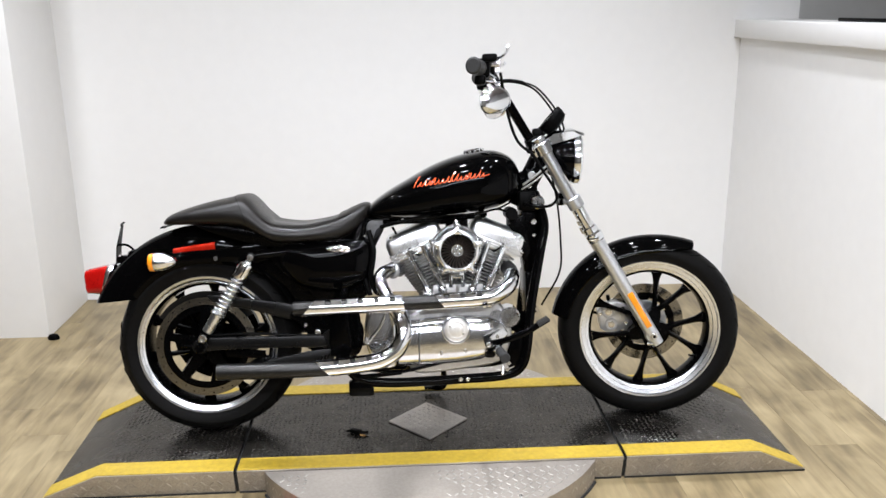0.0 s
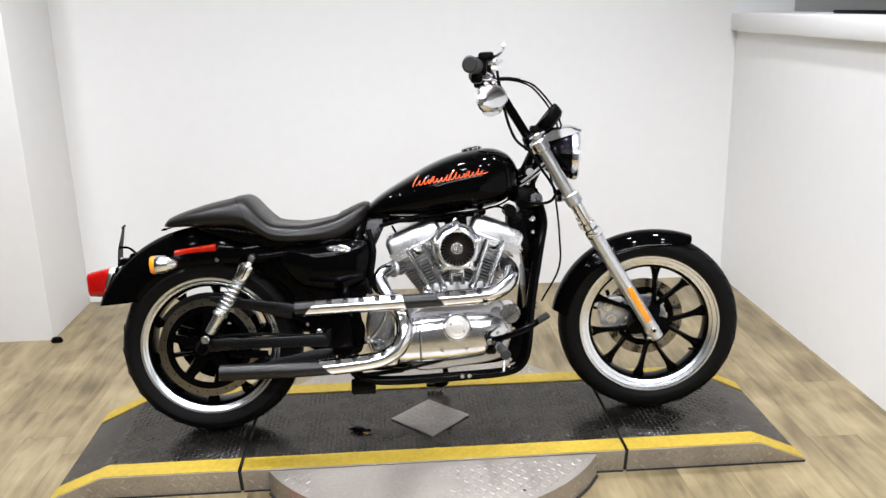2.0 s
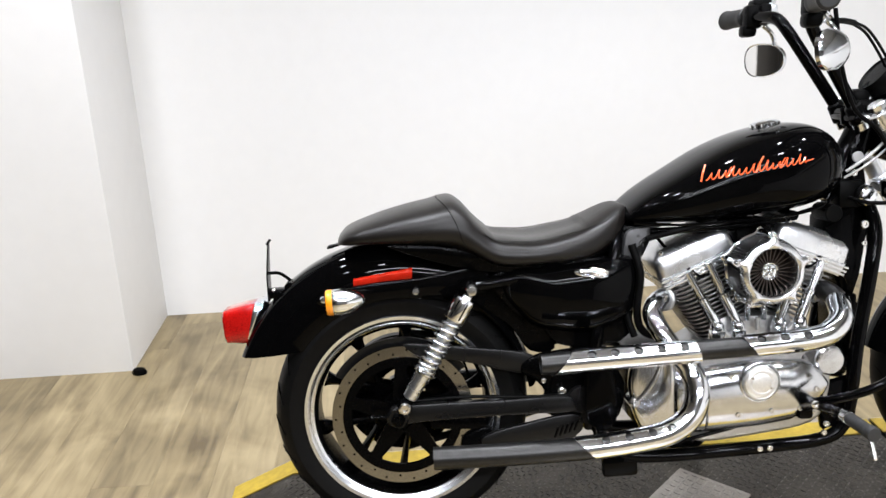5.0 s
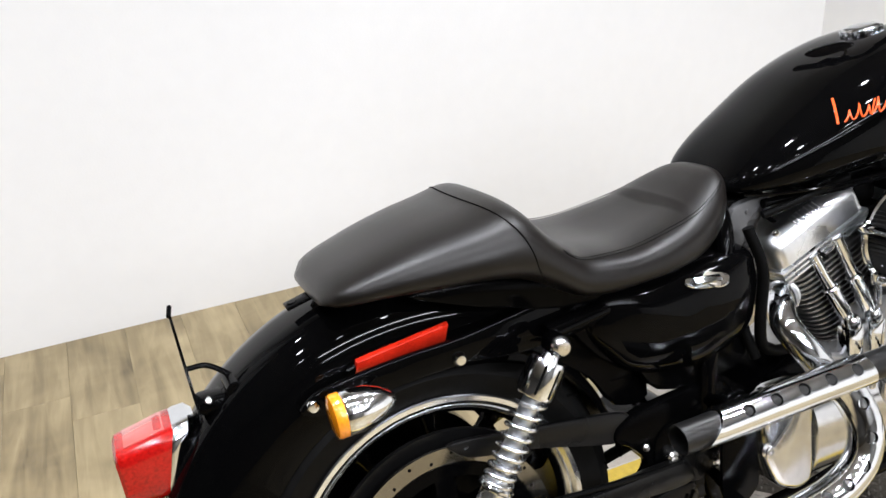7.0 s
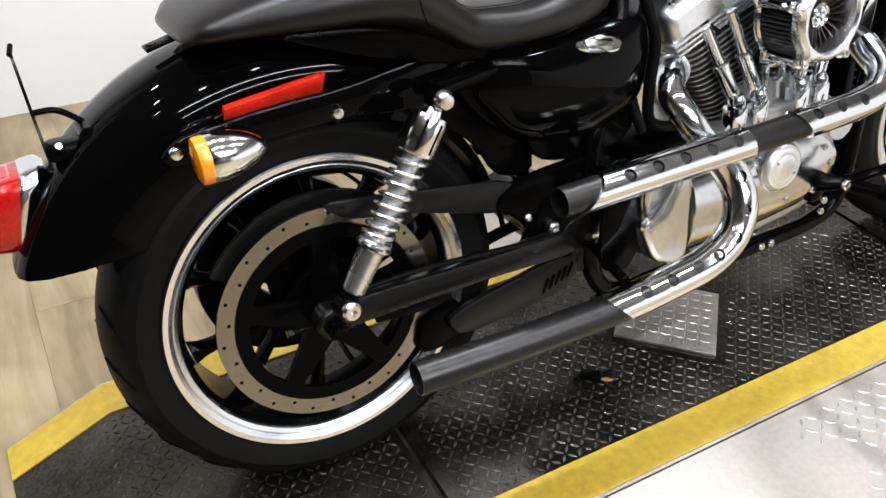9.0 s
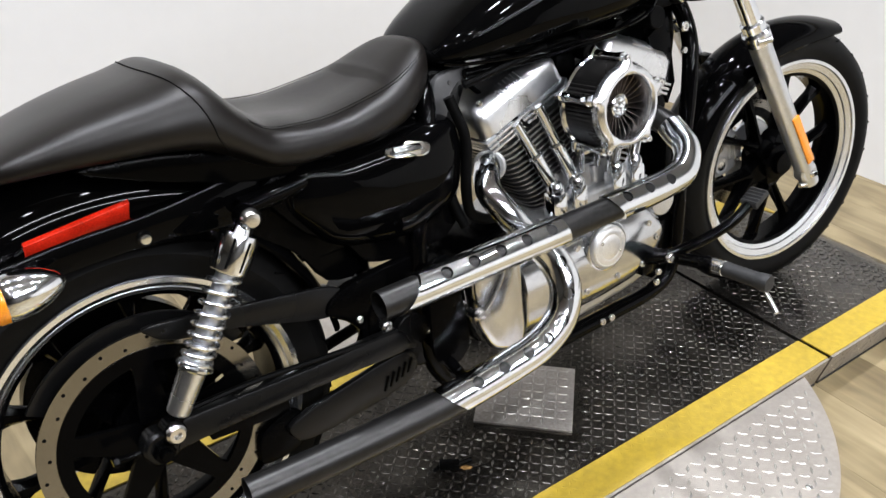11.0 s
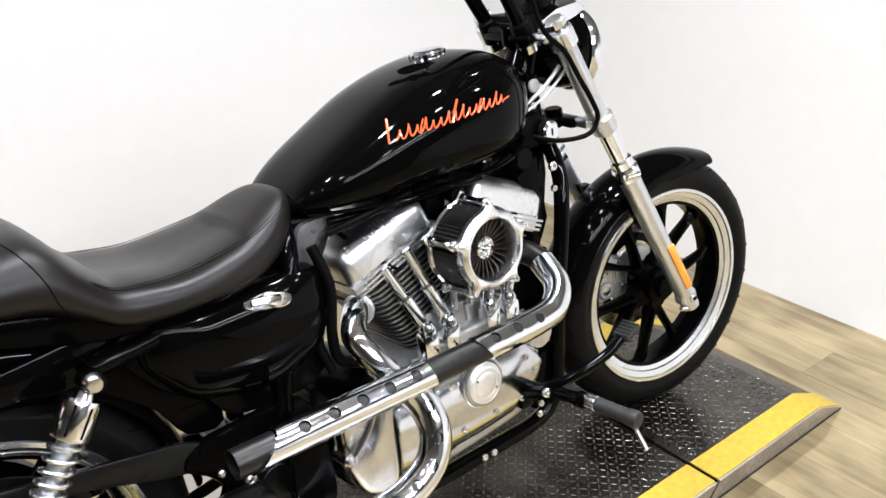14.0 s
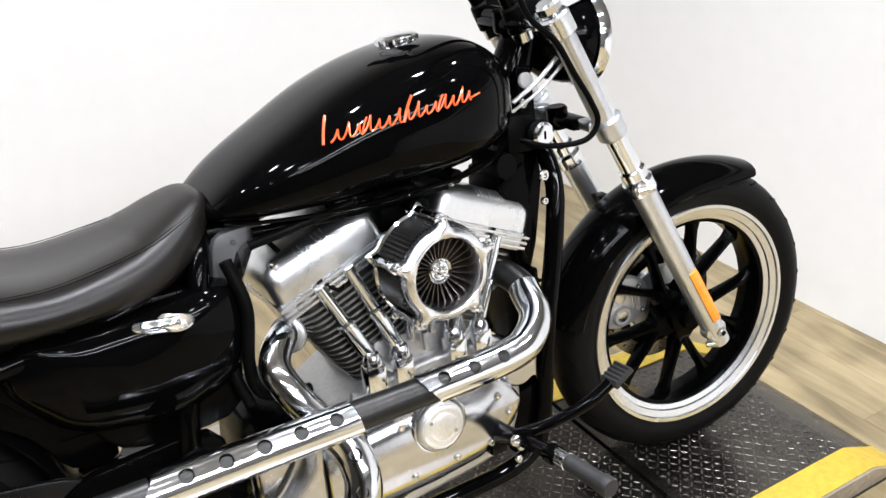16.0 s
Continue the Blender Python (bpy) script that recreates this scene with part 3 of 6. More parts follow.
def wheel(name, at, tyre_profile, rim_profile, band, hub_r, hub_w, phase, label):
    hub = part(name, spin([(0, -hub_w), (hub_r * 0.6, -hub_w), (hub_r * 0.65, -hub_w * 0.75), (hub_r, -hub_w * 0.7), (hub_r, hub_w * 0.7), (hub_r * 0.65, hub_w * 0.75), (hub_r * 0.6, hub_w), (0, hub_w)], seg=32), SATIN, bike, label, at=at)
    part("tyre", spin(tyre_profile, seg=96, loop=True), RUBBER, hub, "black rubber tyre")
    part("rim", spin(rim_profile, seg=96, loop=True), POLISH, hub, "polished aluminium rim lip", sharp=25)
    part("rim_band", spin(band, seg=96, loop=True), SATIN, hub, "black inner rim band", sharp=25)
    r0, r1 = hub_r * 0.9, band[0][0] - 0.002
    for side in (1, -1):
        rings = []
        for i in range(11):
            t = i / 10
            r = r0 + (r1 - r0) * t
            w = 0.0115 - 0.0035 * math.sin(math.pi * min(1, t * 1.1)) + 0.008 * max(0, t - 0.88) / 0.12
            d = 0.023 - 0.010 * t
            lean = side * (0.0165 * (1 - t) ** 0.9 + 0.002)
            ring = []
            for k in range(8):
                a = math.pi / 8 + k * math.pi / 4
                ring.append((lean + w * 1.08 * math.cos(a), d * 1.08 * math.sin(a) + 0.004 * (1 - t), r))
            rings.append(ring)
        one = part("spoke", loft(rings), SATIN, hub, at=pose(0, 0, 0, 0, phase + (0 if side > 0 else 37), 0))
        for k in range(1, 5):
            again(one, pose(0, 0, 0, 0, phase + 72 * k + (0 if side > 0 else 37), 0))
    web = part("web", loft([[(-w, -d, r), (w, -d, r), (w, d, r), (-w, d, r)] for r, w, d in ((hub_r * 0.8, 0.026, 0.024), (hub_r + 0.012, 0.022, 0.022), (hub_r + 0.026, 0.015, 0.017), (hub_r + 0.032, 0.009, 0.013))]), SATIN, hub, at=pose(0, 0, 0, 0, phase + 18.5, 0))
    for k in range(1, 5):
        again(web, pose(0, 0, 0, 0, phase + 18.5 + 72 * k, 0))
    part("valve", rod((0, -0.004, band[0][0] + 0.004), (0.006, -0.02, band[0][0] - 0.022), 0.004), MATT, hub, at=pose(0, 0, 0, 0, phase + 115, 0))
    return hub


def brake_disc(hub, y, r_in, r_out, arms):
    disc = part("brake_disc", spin([(r_in, -0.0025), (r_out, -0.0025), (r_out, 0.0025), (r_in, 0.0025)], (0, y, 0), seg=96, loop=True), DISC, hub, "drilled steel brake disc", sharp=25)
    for j, r in ((0, (r_in + r_out) / 2 - 0.004), (1, (r_in + r_out) / 2 + 0.005)):
        one = part("drilling", rod((r, y - 0.0029, 0), (r, y + 0.0029, 0), 0.0028, 8, b=0.0002), DARK, disc, at=pose(0, 0, 0, 0, 12 * j, 0))
        for k in range(1, 15):
            again(one, pose(0, 0, 0, 0, 24 * k + 12 * j, 0))
    arm = part("carrier_arm", loft([[(-w, y - d, r), (w, y - d, r), (w, y + d, r), (-w, y + d, r)] for r, w, d in ((0.030, 0.024, 0.005), (0.060, 0.021, 0.005), (r_in - 0.030, 0.014, 0.0042), (r_in - 0.010, 0.017, 0.0036))]), SATIN, hub)
    part("carrier_ring", spin([(r_in - 0.020, -0.0036), (r_in + 0.0015, -0.0036), (r_in + 0.0015, 0.0036), (r_in - 0.020, 0.0036)], (0, y, 0), seg=72, loop=True), SATIN, hub, "black carrier ring", sharp=25)
    for k in range(1, arms):
        again(arm, pose(0, 0, 0, 0, 360 * k / arms, 0))


def mirrored(half):
    return half + [(r, -h) for r, h in reversed(half)]


front = wheel("front_wheel", STEER @ Matrix.Translation(FW), mirrored([(0.232, 0.044), (0.247, 0.0475), (0.262, 0.0565), (0.280, 0.0585), (0.302, 0.047), (0.3140, 0.026), (0.3182, 0.010)]),
    mirrored([(0.209, 0.022), (0.2125, 0.036), (0.222, 0.0405), (0.2235, 0.0445), (0.2365, 0.0485), (0.2385, 0.0525), (0.2455, 0.0535), (0.2475, 0.050), (0.245, 0.046), (0.234, 0.040)]) , mirrored([(0.200, 0.014), (0.204, 0.032), (0.2095, 0.0355), (0.2125, 0.034), (0.211, 0.012)]), 0.044, 0.055, 8, "black ten-spoke alloy front wheel with polished lip")
brake_disc(front, 0.068, 0.108, 0.142, 5)
part("disc_carrier", spin([(0.030, -0.004), (0.078, -0.003), (0.082, 0.0), (0.078, 0.004), (0.030, 0.004)], (0, 0.062, 0), seg=48, loop=True), ALLOY, front, "bright disc carrier")
rear = wheel("rear_wheel", Matrix.Translation(RW), mirrored([(0.222, 0.058), (0.238, 0.064), (0.258, 0.0725), (0.272, 0.0740), (0.292, 0.061), (0.3045, 0.036), (0.3105, 0.012)]),
    mirrored([(0.2110, 0.040), (0.2125, 0.0565), (0.2145, 0.0598), (0.2195, 0.0625), (0.2202, 0.0606), (0.2216, 0.0612), (0.2222, 0.0640), (0.2290, 0.0690), (0.2365, 0.0700), (0.2385, 0.067), (0.235, 0.060), (0.2265, 0.040)]), mirrored([(0.2015, 0.014), (0.2045, 0.048), (0.2115, 0.0535), (0.2155, 0.052), (0.214, 0.016)]), 0.052, 0.07, 4, "black ten-spoke alloy rear wheel with polished lip")
brake_disc(rear, -0.088, 0.142, 0.169, 5)
part("pulley", spin([(0.06, -0.006), (0.148, -0.015), (0.152, -0.015), (0.152, 0.015), (0.148, 0.015), (0.10, 0.004), (0.06, 0.006)], (0, 0.105, 0), seg=72, loop=True), SATIN, rear, "black toothed belt pulley")

# tyre sipes, cut dark into the shoulders
def sipes(hub, r, w, n, name):
    for s in (-1, 1):
        line = []
        for t in (0, 0.25, 0.5, 0.75, 1):
            h = s * w * (0.25 + 0.62 * t)
            rad = r - 0.0010 - 0.32 * (abs(h) ** 2) / w * (1.0 if abs(h) < w * 0.6 else 1.25)
            a = 0.13 * t * t
            line.append((rad * math.cos(a), h, rad * math.sin(a)))
        one = part(name, tube(line, 0.0019, 6, 1), DARK, hub, "dark tread groove")
        for k in range(1, n):
            again(one, pose(0, 0, 0, 0, 360 * (k + (0.5 if s > 0 else 0)) / n, 0))


# front fork, mudguard and steering head
def fork_x(z):
    return 0.777 + (0.301 - z) * 0.5803


def fork_leg(y):
    f = lambda z, dy=0.0: (fork_x(z), y + dy, z)
    s = -1 if y < 0 else 1
    leg = p_("fork_leg", moved(join(rod(f(0.655), f(0.30), 0.0235, 28, r2=0.0225), rod(f(0.335), f(0.278), 0.0215, 24), rod((FW.x - 0.004, y - s * 0.014, FW.z), (FW.x - 0.004, y + s * 0.016, FW.z), 0.0245, 24, b=0.004), rod(f(0.30), (FW.x, y, FW.z), 0.020, 16)), STEER), ALLOY, label="brushed alloy fork slider")
    part("stanchion", moved(rod(f(0.64), f(0.975), 0.0195, 28), STEER), CHROME, leg, "bright fork stanchion tube")
    part("collar", moved(join(rod(f(0.640), f(0.668), 0.0285, 28, b=0.004), rod(f(0.668), f(0.690), 0.0245, 28, b=0.004), rod((fork_x(0.655) - 0.02, y + s * 0.018, 0.648), (fork_x(0.655) + 0.012, y + s * 0.028, 0.652), 0.008, 12)), STEER), CHROME, leg, "chrome dust-seal collar")
    part("axle_nut", moved(join(rod((FW.x, y, FW.z), (FW.x, y + s * 0.024, FW.z), 0.0125, 6, b=0.002), rod((FW.x, y, FW.z), (FW.x, y + s * 0.028, FW.z), 0.008, 12)), STEER), BOLT, leg)
    part("bore", moved(rod((FW.x, y + s * 0.02, FW.z), (FW.x, y + s * 0.0287, FW.z), 0.0055, 12, b=0.0003), STEER), DARK, leg)
    part("pinch_bolt", moved(rod((FW.x - 0.02, y + s * 0.002, FW.z - 0.032), (FW.x + 0.004, y + s * 0.01, FW.z - 0.030), 0.0065, 10), STEER), BOLT, leg)
    d = Vector((fork_x(0.341) - fork_x(0.461), 0, 0.341 - 0.461))
    ref = box((0, 0, 0), (d.length, 0.006, 0.021), 0.0025)
    mid = Vector(f(0.401)) + Vector((0.004, s * 0.0235, 0.001))
    part("reflector", moved(ref, STEER @ Matrix.Translation(mid) @ pose(0, 0, 0, 0, math.degrees(math.atan2(-d.z, d.x)), 0)), AMBER, leg, "amber side reflector")
    return leg


fork_leg(-0.115)
fork_leg(0.115)
for z, name in ((0.772, "lower_yoke"), (0.955, "upper_yoke")):
    x = fork_x(z)
    yoke = p_(name, moved(join(box((x - 0.026, 0, z - 0.002), (0.046, 0.15, 0.018), 0.006), rod((x - 0.03, 0, z - 0.02), (x - 0.035, 0, z + 0.022), 0.020, 20, b=0.004)), STEER), SATIN, label="black fork yoke with bright clamps")
    for s in (-1, 1):
        bits = [rod((fork_x(z - 0.018), s * 0.115, z - 0.018), (fork_x(z + 0.018), s * 0.115, z + 0.018), 0.0275, 28, b=0.004), box((x - 0.018, s * 0.085, z), (0.036, 0.04, 0.020), 0.006)]
        if z > 0.9:
            bits += [rod((fork_x(0.975), s * 0.115, 0.975), (fork_x(0.992), s * 0.115, 0.992), 0.022, 8, b=0.004)]
        part("clamp", moved(join(*bits), STEER), POLISH if z > 0.9 else ALLOY, yoke, "polished fork clamp")
for s in (-1, 1):
    p_("fork_cover", moved(rod((fork_x(0.79), s * 0.115, 0.785), (fork_x(0.94), s * 0.115, 0.94), 0.0205, 24), STEER), ALLOY, label="bright upper fork tube")


def guard(c, a0, a1, r, skirt, half, thick=0.0028, n=40, grow=lambda t: 0.0, bulge=1.0, off=0.0):
    """A mudguard: an arched sheet swept round the wheel from a0 to a1 degrees."""
    rings = []
    for i in range(n + 1):
        t = i / n
        a = radians(a0 + (a1 - a0) * t)
        rr = r + grow(t)
        sk = skirt(t)
        sec = []
        m = 12
        for k in range(m + 1):
            u = -1 + 2 * k / m
            g = abs(u) * math.pi / 2 * 0.93
            sec.append((rr - sk * (1 - math.cos(g)) ** bulge / (1 - math.cos(math.pi / 2 * 0.93)) ** bulge, math.copysign(half(t) * math.sin(g) / math.sin(math.pi / 2 * 0.93), u)))
        inner = [(q - thick * 1.6, w * (1 - thick / max(half(t), 0.02))) for q, w in reversed(sec)]
        rings.append([(c.x + q * math.cos(a), w, c.z + q * math.sin(a)) for q, w in sec + inner])
    out = loft(rings)
    return moved(out, Matrix.Translation((0, off, 0)))


ff = p_("front_mudguard", moved(guard(FW, 171, 64, 0.329, lambda t: 0.052 * (1 - 0.55 * max(0, (t - 0.72) / 0.28) ** 2), lambda t: 0.066 * (1 - 0.12 * max(0, (t - 0.8) / 0.2) ** 2), grow=lambda t: 0.016 * (1 - t) ** 2 + 0.016 * max(0, (t - 0.6) / 0.4) ** 2), STEER), GLOSS, label="black gloss front mudguard")
for s in (-1, 1):
    part("bracket", moved(plate([(0.612, 0.575), (0.640, 0.575), (0.680, 0.505), (0.655, 0.495)], s * 0.064, s * 0.096, 0.003), STEER), SATIN, ff)

CAL = STEER @ Matrix.Translation(STEER.inverted() @ Vector((0.682, 0.078, 0.343))) @ pose(0, 0, 0, 0, -8, 0)
cal = p_("front_caliper", moved(join(plate(soft([(-0.066, 0.030), (-0.040, 0.056), (0.020, 0.056), (0.048, 0.040), (0.062, 0.010), (0.052, -0.030), (0.020, -0.054), (-0.034, -0.056), (-0.062, -0.034), (-0.054, 0.0)], 3), -0.038, -0.016, 0.006), plate(soft([(-0.060, 0.030), (-0.034, 0.050), (0.018, 0.050), (0.040, 0.0), (0.018, -0.050), (-0.032, -0.050), (-0.056, -0.030)], 3), 0.002, 0.034, 0.008), box((-0.046, -0.004, 0.0), (0.026, 0.060, 0.070), 0.006), box((0.004, -0.004, 0.050), (0.030, 0.050, 0.014), 0.004)), CAL), CALIPER, label="silver front brake caliper")
for px_, pz_ in ((-0.022, 0.024), (-0.018, -0.024)):
    boss = part("piston_boss", moved(spin([(0, 0), (0.0225, 0), (0.0225, 0.006), (0.0195, 0.010), (0.0150, 0.010), (0.0140, 0.007), (0, 0.007)], (px_, -0.036, pz_), (0, -1, 0), 24), CAL), CALIPER, cal, "round cast piston boss")
    part("piston_cap", moved(spin([(0, 0), (0.0125, 0), (0.0125, 0.0022), (0, 0.003)], (px_, -0.0430, pz_), (0, -1, 0), 20), CAL), BOLT, boss)
each("caliper_bolt", [moved(screw((px_, -0.038, pz_), (0, -1, 0), 0.0075, 0.007), CAL) for px_, pz_ in ((0.030, 0.030), (0.034, -0.026), (-0.052, 0.020))], BOLT, cal)
each("cooling_rib", [moved(box((0.012 + 0.009 * k, -0.040, 0.002), (0.0035, 0.006, 0.044), 0.001), CAL) for k in range(3)], CALIPER, cal)
part("hose_fitting", moved(join(rod((-0.010, 0.010, 0.052), (-0.012, 0.010, 0.074), 0.007, 12), rod((-0.060, -0.022, 0.020), (-0.076, -0.030, 0.028), 0.005, 10)), CAL), MATT, cal)

# headlamp
HL = Vector((0.498, 0, 0.912))
hax = Vector((1, 0, -0.06))
lampb = p_("headlamp", moved(spin([(0, -0.105), (0.022, -0.103), (0.045, -0.09), (0.066, -0.06), (0.077, -0.02), (0.080, 0.012), (0.078, 0.016), (0, 0.010)], HL, hax, 40), STEER), GLOSS, label="black bullet headlamp with chrome trim ring")
part("trim_ring", moved(spin([(0.070, 0.012), (0.083, 0.008), (0.086, 0.016), (0.085, 0.030), (0.078, 0.036), (0.070, 0.032)], HL, hax, 48, loop=True), STEER), CHROME, lampb, "chrome trim ring")
part("reflector", moved(spin([(0.071, 0.030), (0.060, 0.016), (0.03, 0.0115), (0.0, 0.011)], HL, hax, 40), STEER), CHROME, lampb)
part("lens", moved(spin([(0.0, 0.043), (0.03, 0.042), (0.055, 0.038), (0.072, 0.032), (0.072, 0.030), (0.055, 0.035), (0.0, 0.040)], HL, hax, 40), STEER), GLASS, lampb, "clear glass headlamp lens")
rows_ = ((0.398, 0.044, 0.956, 0.984), (0.440, 0.052, 0.968, 1.010), (0.500, 0.044, 0.984, 1.018), (0.532, 0.028, 0.992, 1.006), (0.545, 0.010, 0.994, 1.000))
part("visor_bracket", moved(loft([[(x, -w, lo_), (x, w, lo_), (x, w, hi_ - 0.008), (x, 0.5 * w, hi_), (x, -0.5 * w, hi_), (x, -w, hi_ - 0.008)] for x, w, lo_, hi_ in rows_]), STEER), CHROME, lampb, "chrome headlamp visor")

# instrument
gx = Vector((-0.76, 0, 0.65)).normalized()
GC = Vector((0.437, 0, 1.043))
gauge = p_("speedometer", moved(spin([(0, -0.028), (0.030, -0.027), (0.046, -0.018), (0.051, 0.002), (0.052, 0.016), (0.049, 0.021), (0.045, 0.017), (0, 0.016)], GC, gx, 36), STEER), MATT, label="black round speedometer housing")
part("dial", moved(spin([(0, 0.0165), (0.040, 0.0175), (0, 0.0185)], GC, gx, 36), STEER), SATIN, gauge)
part("stalk", moved(join(tube([(0.375, 0, 0.965), (0.385, 0, 0.995), (0.412, 0, 1.02), (0.43, 0, 1.03)], 0.017, 14), box((0.385, 0, 1.0), (0.04, 0.05, 0.04), 0.01)), STEER), MATT, gauge)

# handlebar, controls and mirrors
UPBAR = STEER @ Matrix.Translation((0.33, 0, 0)) @ pose(0, 0, 0, -1.2, 0, -0.4) @ Matrix.Translation((-0.33, 0, 0)) @ Matrix(((1, 0, 0.05, -0.035), (0, 1, 0, 0), (0, 0, 1.09, -0.085), (0, 0, 0, 1)))
bar_r = glide([(0.365, -0.052, 0.945), (0.340, -0.056, 0.985), (0.268, -0.070, 1.088), (0.225, -0.085, 1.150), (0.205, -0.115, 1.180), (0.185, -0.18, 1.190), (0.165, -0.27, 1.195), (0.150, -0.34, 1.195)], 6)
bars = [tube([(q.x, s * q.y, q.z) for q in bar_r], 0.0145, 14, 1) for s in (1, -1)]
bar = p_("handlebar", moved(join(*bars, rod((0.352, -0.06, 0.965), (0.352, 0.06, 0.965), 0.0145)), UPBAR), GLOSS, label="black tall handlebar")
part("riser_clamp", moved(join(*[rod((0.366, s * 0.053, 0.940), (0.345, s * 0.055, 0.982), 0.021, 20, b=0.004) for s in (-1, 1)], box((0.372, 0, 0.975), (0.05, 0.13, 0.03), 0.007)), UPBAR), MATT, bar, "black handlebar clamp")
each("clamp_foot", [moved(rod((0.375, s * 0.05, 0.925), (0.366, s * 0.052, 0.945), 0.020, 16, b=0.003), UPBAR) for s in (-1, 1)], CHROME, bar)
for s in (-1, 1):
    ctl = part("switch_housing", moved(join(box((0.176, s * 0.225, 1.193), (0.048, 0.052, 0.058), 0.012), box((0.196, s * 0.235, 1.222), (0.05, 0.06, 0.024), 0.008)), UPBAR), MATT, bar, "black switch housing")
    part("switch_pod", moved(join(box((0.168, s * 0.236, 1.160), (0.040, 0.046, 0.030), 0.010), box((0.200, s * 0.205, 1.196), (0.030, 0.040, 0.050), 0.008)), UPBAR), MATT, ctl, "black lower switch pod")
    part("grip", moved(spin([(0, 0), (0.0175, 0), (0.0225, 0.004), (0.0225, 0.02)] + [(0.0205 + (0.0018 if k % 2 else 0), 0.025 + 0.008 * k) for k in range(11)] + [(0.0245, 0.118), (0.0245, 0.128), (0.019, 0.133), (0, 0.133)], (0.166, s * 0.252, 1.194), (-0.14, s, 0.0), 24), UPBAR), GRIP, bar, "black ribbed rubber grip")
    part("lever", moved(tube([(0.205, s * 0.215, 1.212), (0.240, s * 0.26, 1.228), (0.252, s * 0.33, 1.238), (0.250, s * 0.385, 1.244)], lambda t: 0.0078 - 0.002 * t, 10, 6, flat=0.7), UPBAR), POLISH, bar, "silver hand lever")
    part("lever_perch", moved(join(box((0.214, s * 0.212, 1.208), (0.036, 0.034, 0.022), 0.005), rod((0.214, s * 0.212, 1.192), (0.214, s * 0.212, 1.224), 0.008, 12)), UPBAR), POLISH, ctl, "silver lever perch")
    mm = Matrix.Translation((0.222, s * 0.235, 1.101 if s < 0 else 1.088)) @ pose(0, 0, 0, 0, -8, -50 if s < 0 else 38)
    oval = lambda w, k, g: [(g, w * 0.062 * math.copysign(abs(math.cos(a)) ** 0.8, math.cos(a)), w * (0.041 + 0.006 * s * math.cos(a)) * math.copysign(abs(math.sin(a)) ** 0.85, math.sin(a))) for a in (2 * math.pi * j / 28 for j in range(28))]
    mir = part("mirror", moved(loft([oval(w, 0, g) for g, w in ((-0.009, 0.95), (-0.010, 1.0), (0.0, 1.0), (0.010, 0.80), (0.018, 0.45), (0.020, 0.1))]), UPBAR @ mm), CHROME, bar, "chrome rear-view mirror hanging under the bar")
    part("mirror_glass", moved(loft([oval(0.93, 0, g) for g in (-0.0107, -0.0085)]), UPBAR @ mm), MIRROR, mir, "mirror glass")
    part("mirror_stem", moved(tube([(0.200, s * 0.205, 1.170), (0.222, s * 0.205, 1.150), (0.240, s * 0.225, 1.120), (0.236, s * 0.235, 1.10)], 0.006, 10), UPBAR), CHROME, mir, "chrome mirror stem")
p_("brake_hose", tube([(0.245, -0.170, 1.20), (0.268, -0.160, 1.07), (0.300, -0.158, 0.978), (0.350, -0.162, 0.931), (0.384, -0.165, 0.876), (0.415, -0.166, 0.828), (0.430, -0.165, 0.792), (0.410, -0.155, 0.763), (0.360, -0.125, 0.758), (0.330, -0.085, 0.768)], 0.0050, 10), MATT, label="black hose looping outside the fork")
tc_ = p_("throttle_cable", tube([(0.322, -0.104, 1.1745), (0.384, -0.060, 1.156), (0.446, -0.030, 1.093), (0.480, -0.018, 1.030), (0.487, -0.014, 0.975), (0.478, -0.014, 0.930)], 0.0034, 8), MATT, label="pair of black throttle cables over the headlamp")
part("second_cable", tube([(0.322, -0.100, 1.170), (0.378, -0.060, 1.149), (0.434, -0.030, 1.090), (0.466, -0.018, 1.030), (0.474, -0.014, 0.975), (0.466, -0.014, 0.930)], 0.0034, 8), MATT, tc_)
part("sleeve", tube([(0.246, -0.152, 1.1735), (0.285, -0.128, 1.1755), (0.327, -0.100, 1.172)], 0.0068, 10), MATT, tc_, "black rubber cable sleeve")
each("cable_end", (tube([(0.199, -0.212, 1.210), (0.203, -0.205, 1.196), (0.218, -0.192, 1.187), (0.250, -0.150, 1.178)], 0.0034, 8), tube([(0.176, -0.212, 1.190), (0.182, -0.207, 1.177), (0.198, -0.195, 1.171), (0.250, -0.150, 1.170)], 0.0034, 8)), CHROME, tc_, "bent chrome cable end")
p_("mirror_side_cable", tube([(0.300, 0.13, 1.145), (0.335, 0.10, 1.085), (0.372, 0.08, 1.020), (0.39, 0.07, 0.965)], 0.0036, 8), MATT, label="thin straight black cable behind the bar")
p_("clutch_cable", tube([(0.455, 0.10, 0.88), (0.482, 0.115, 0.76), (0.495, 0.12, 0.62), (0.490, 0.12, 0.50), (0.42, 0.11, 0.38)], 0.0036, 8), MATT, label="black clutch cable")
each("neck_wire", (tube([(0.33, -0.07, 0.83), (0.37, -0.085, 0.86), (0.41, -0.09, 0.895)], 0.004, 8), tube([(0.325, -0.072, 0.815), (0.37, -0.09, 0.845), (0.42, -0.095, 0.885)], 0.003, 8)), CAST, bike, "grey cable at the steering head")

# frame
def both(fn):
    return join(fn(-1), fn(1))


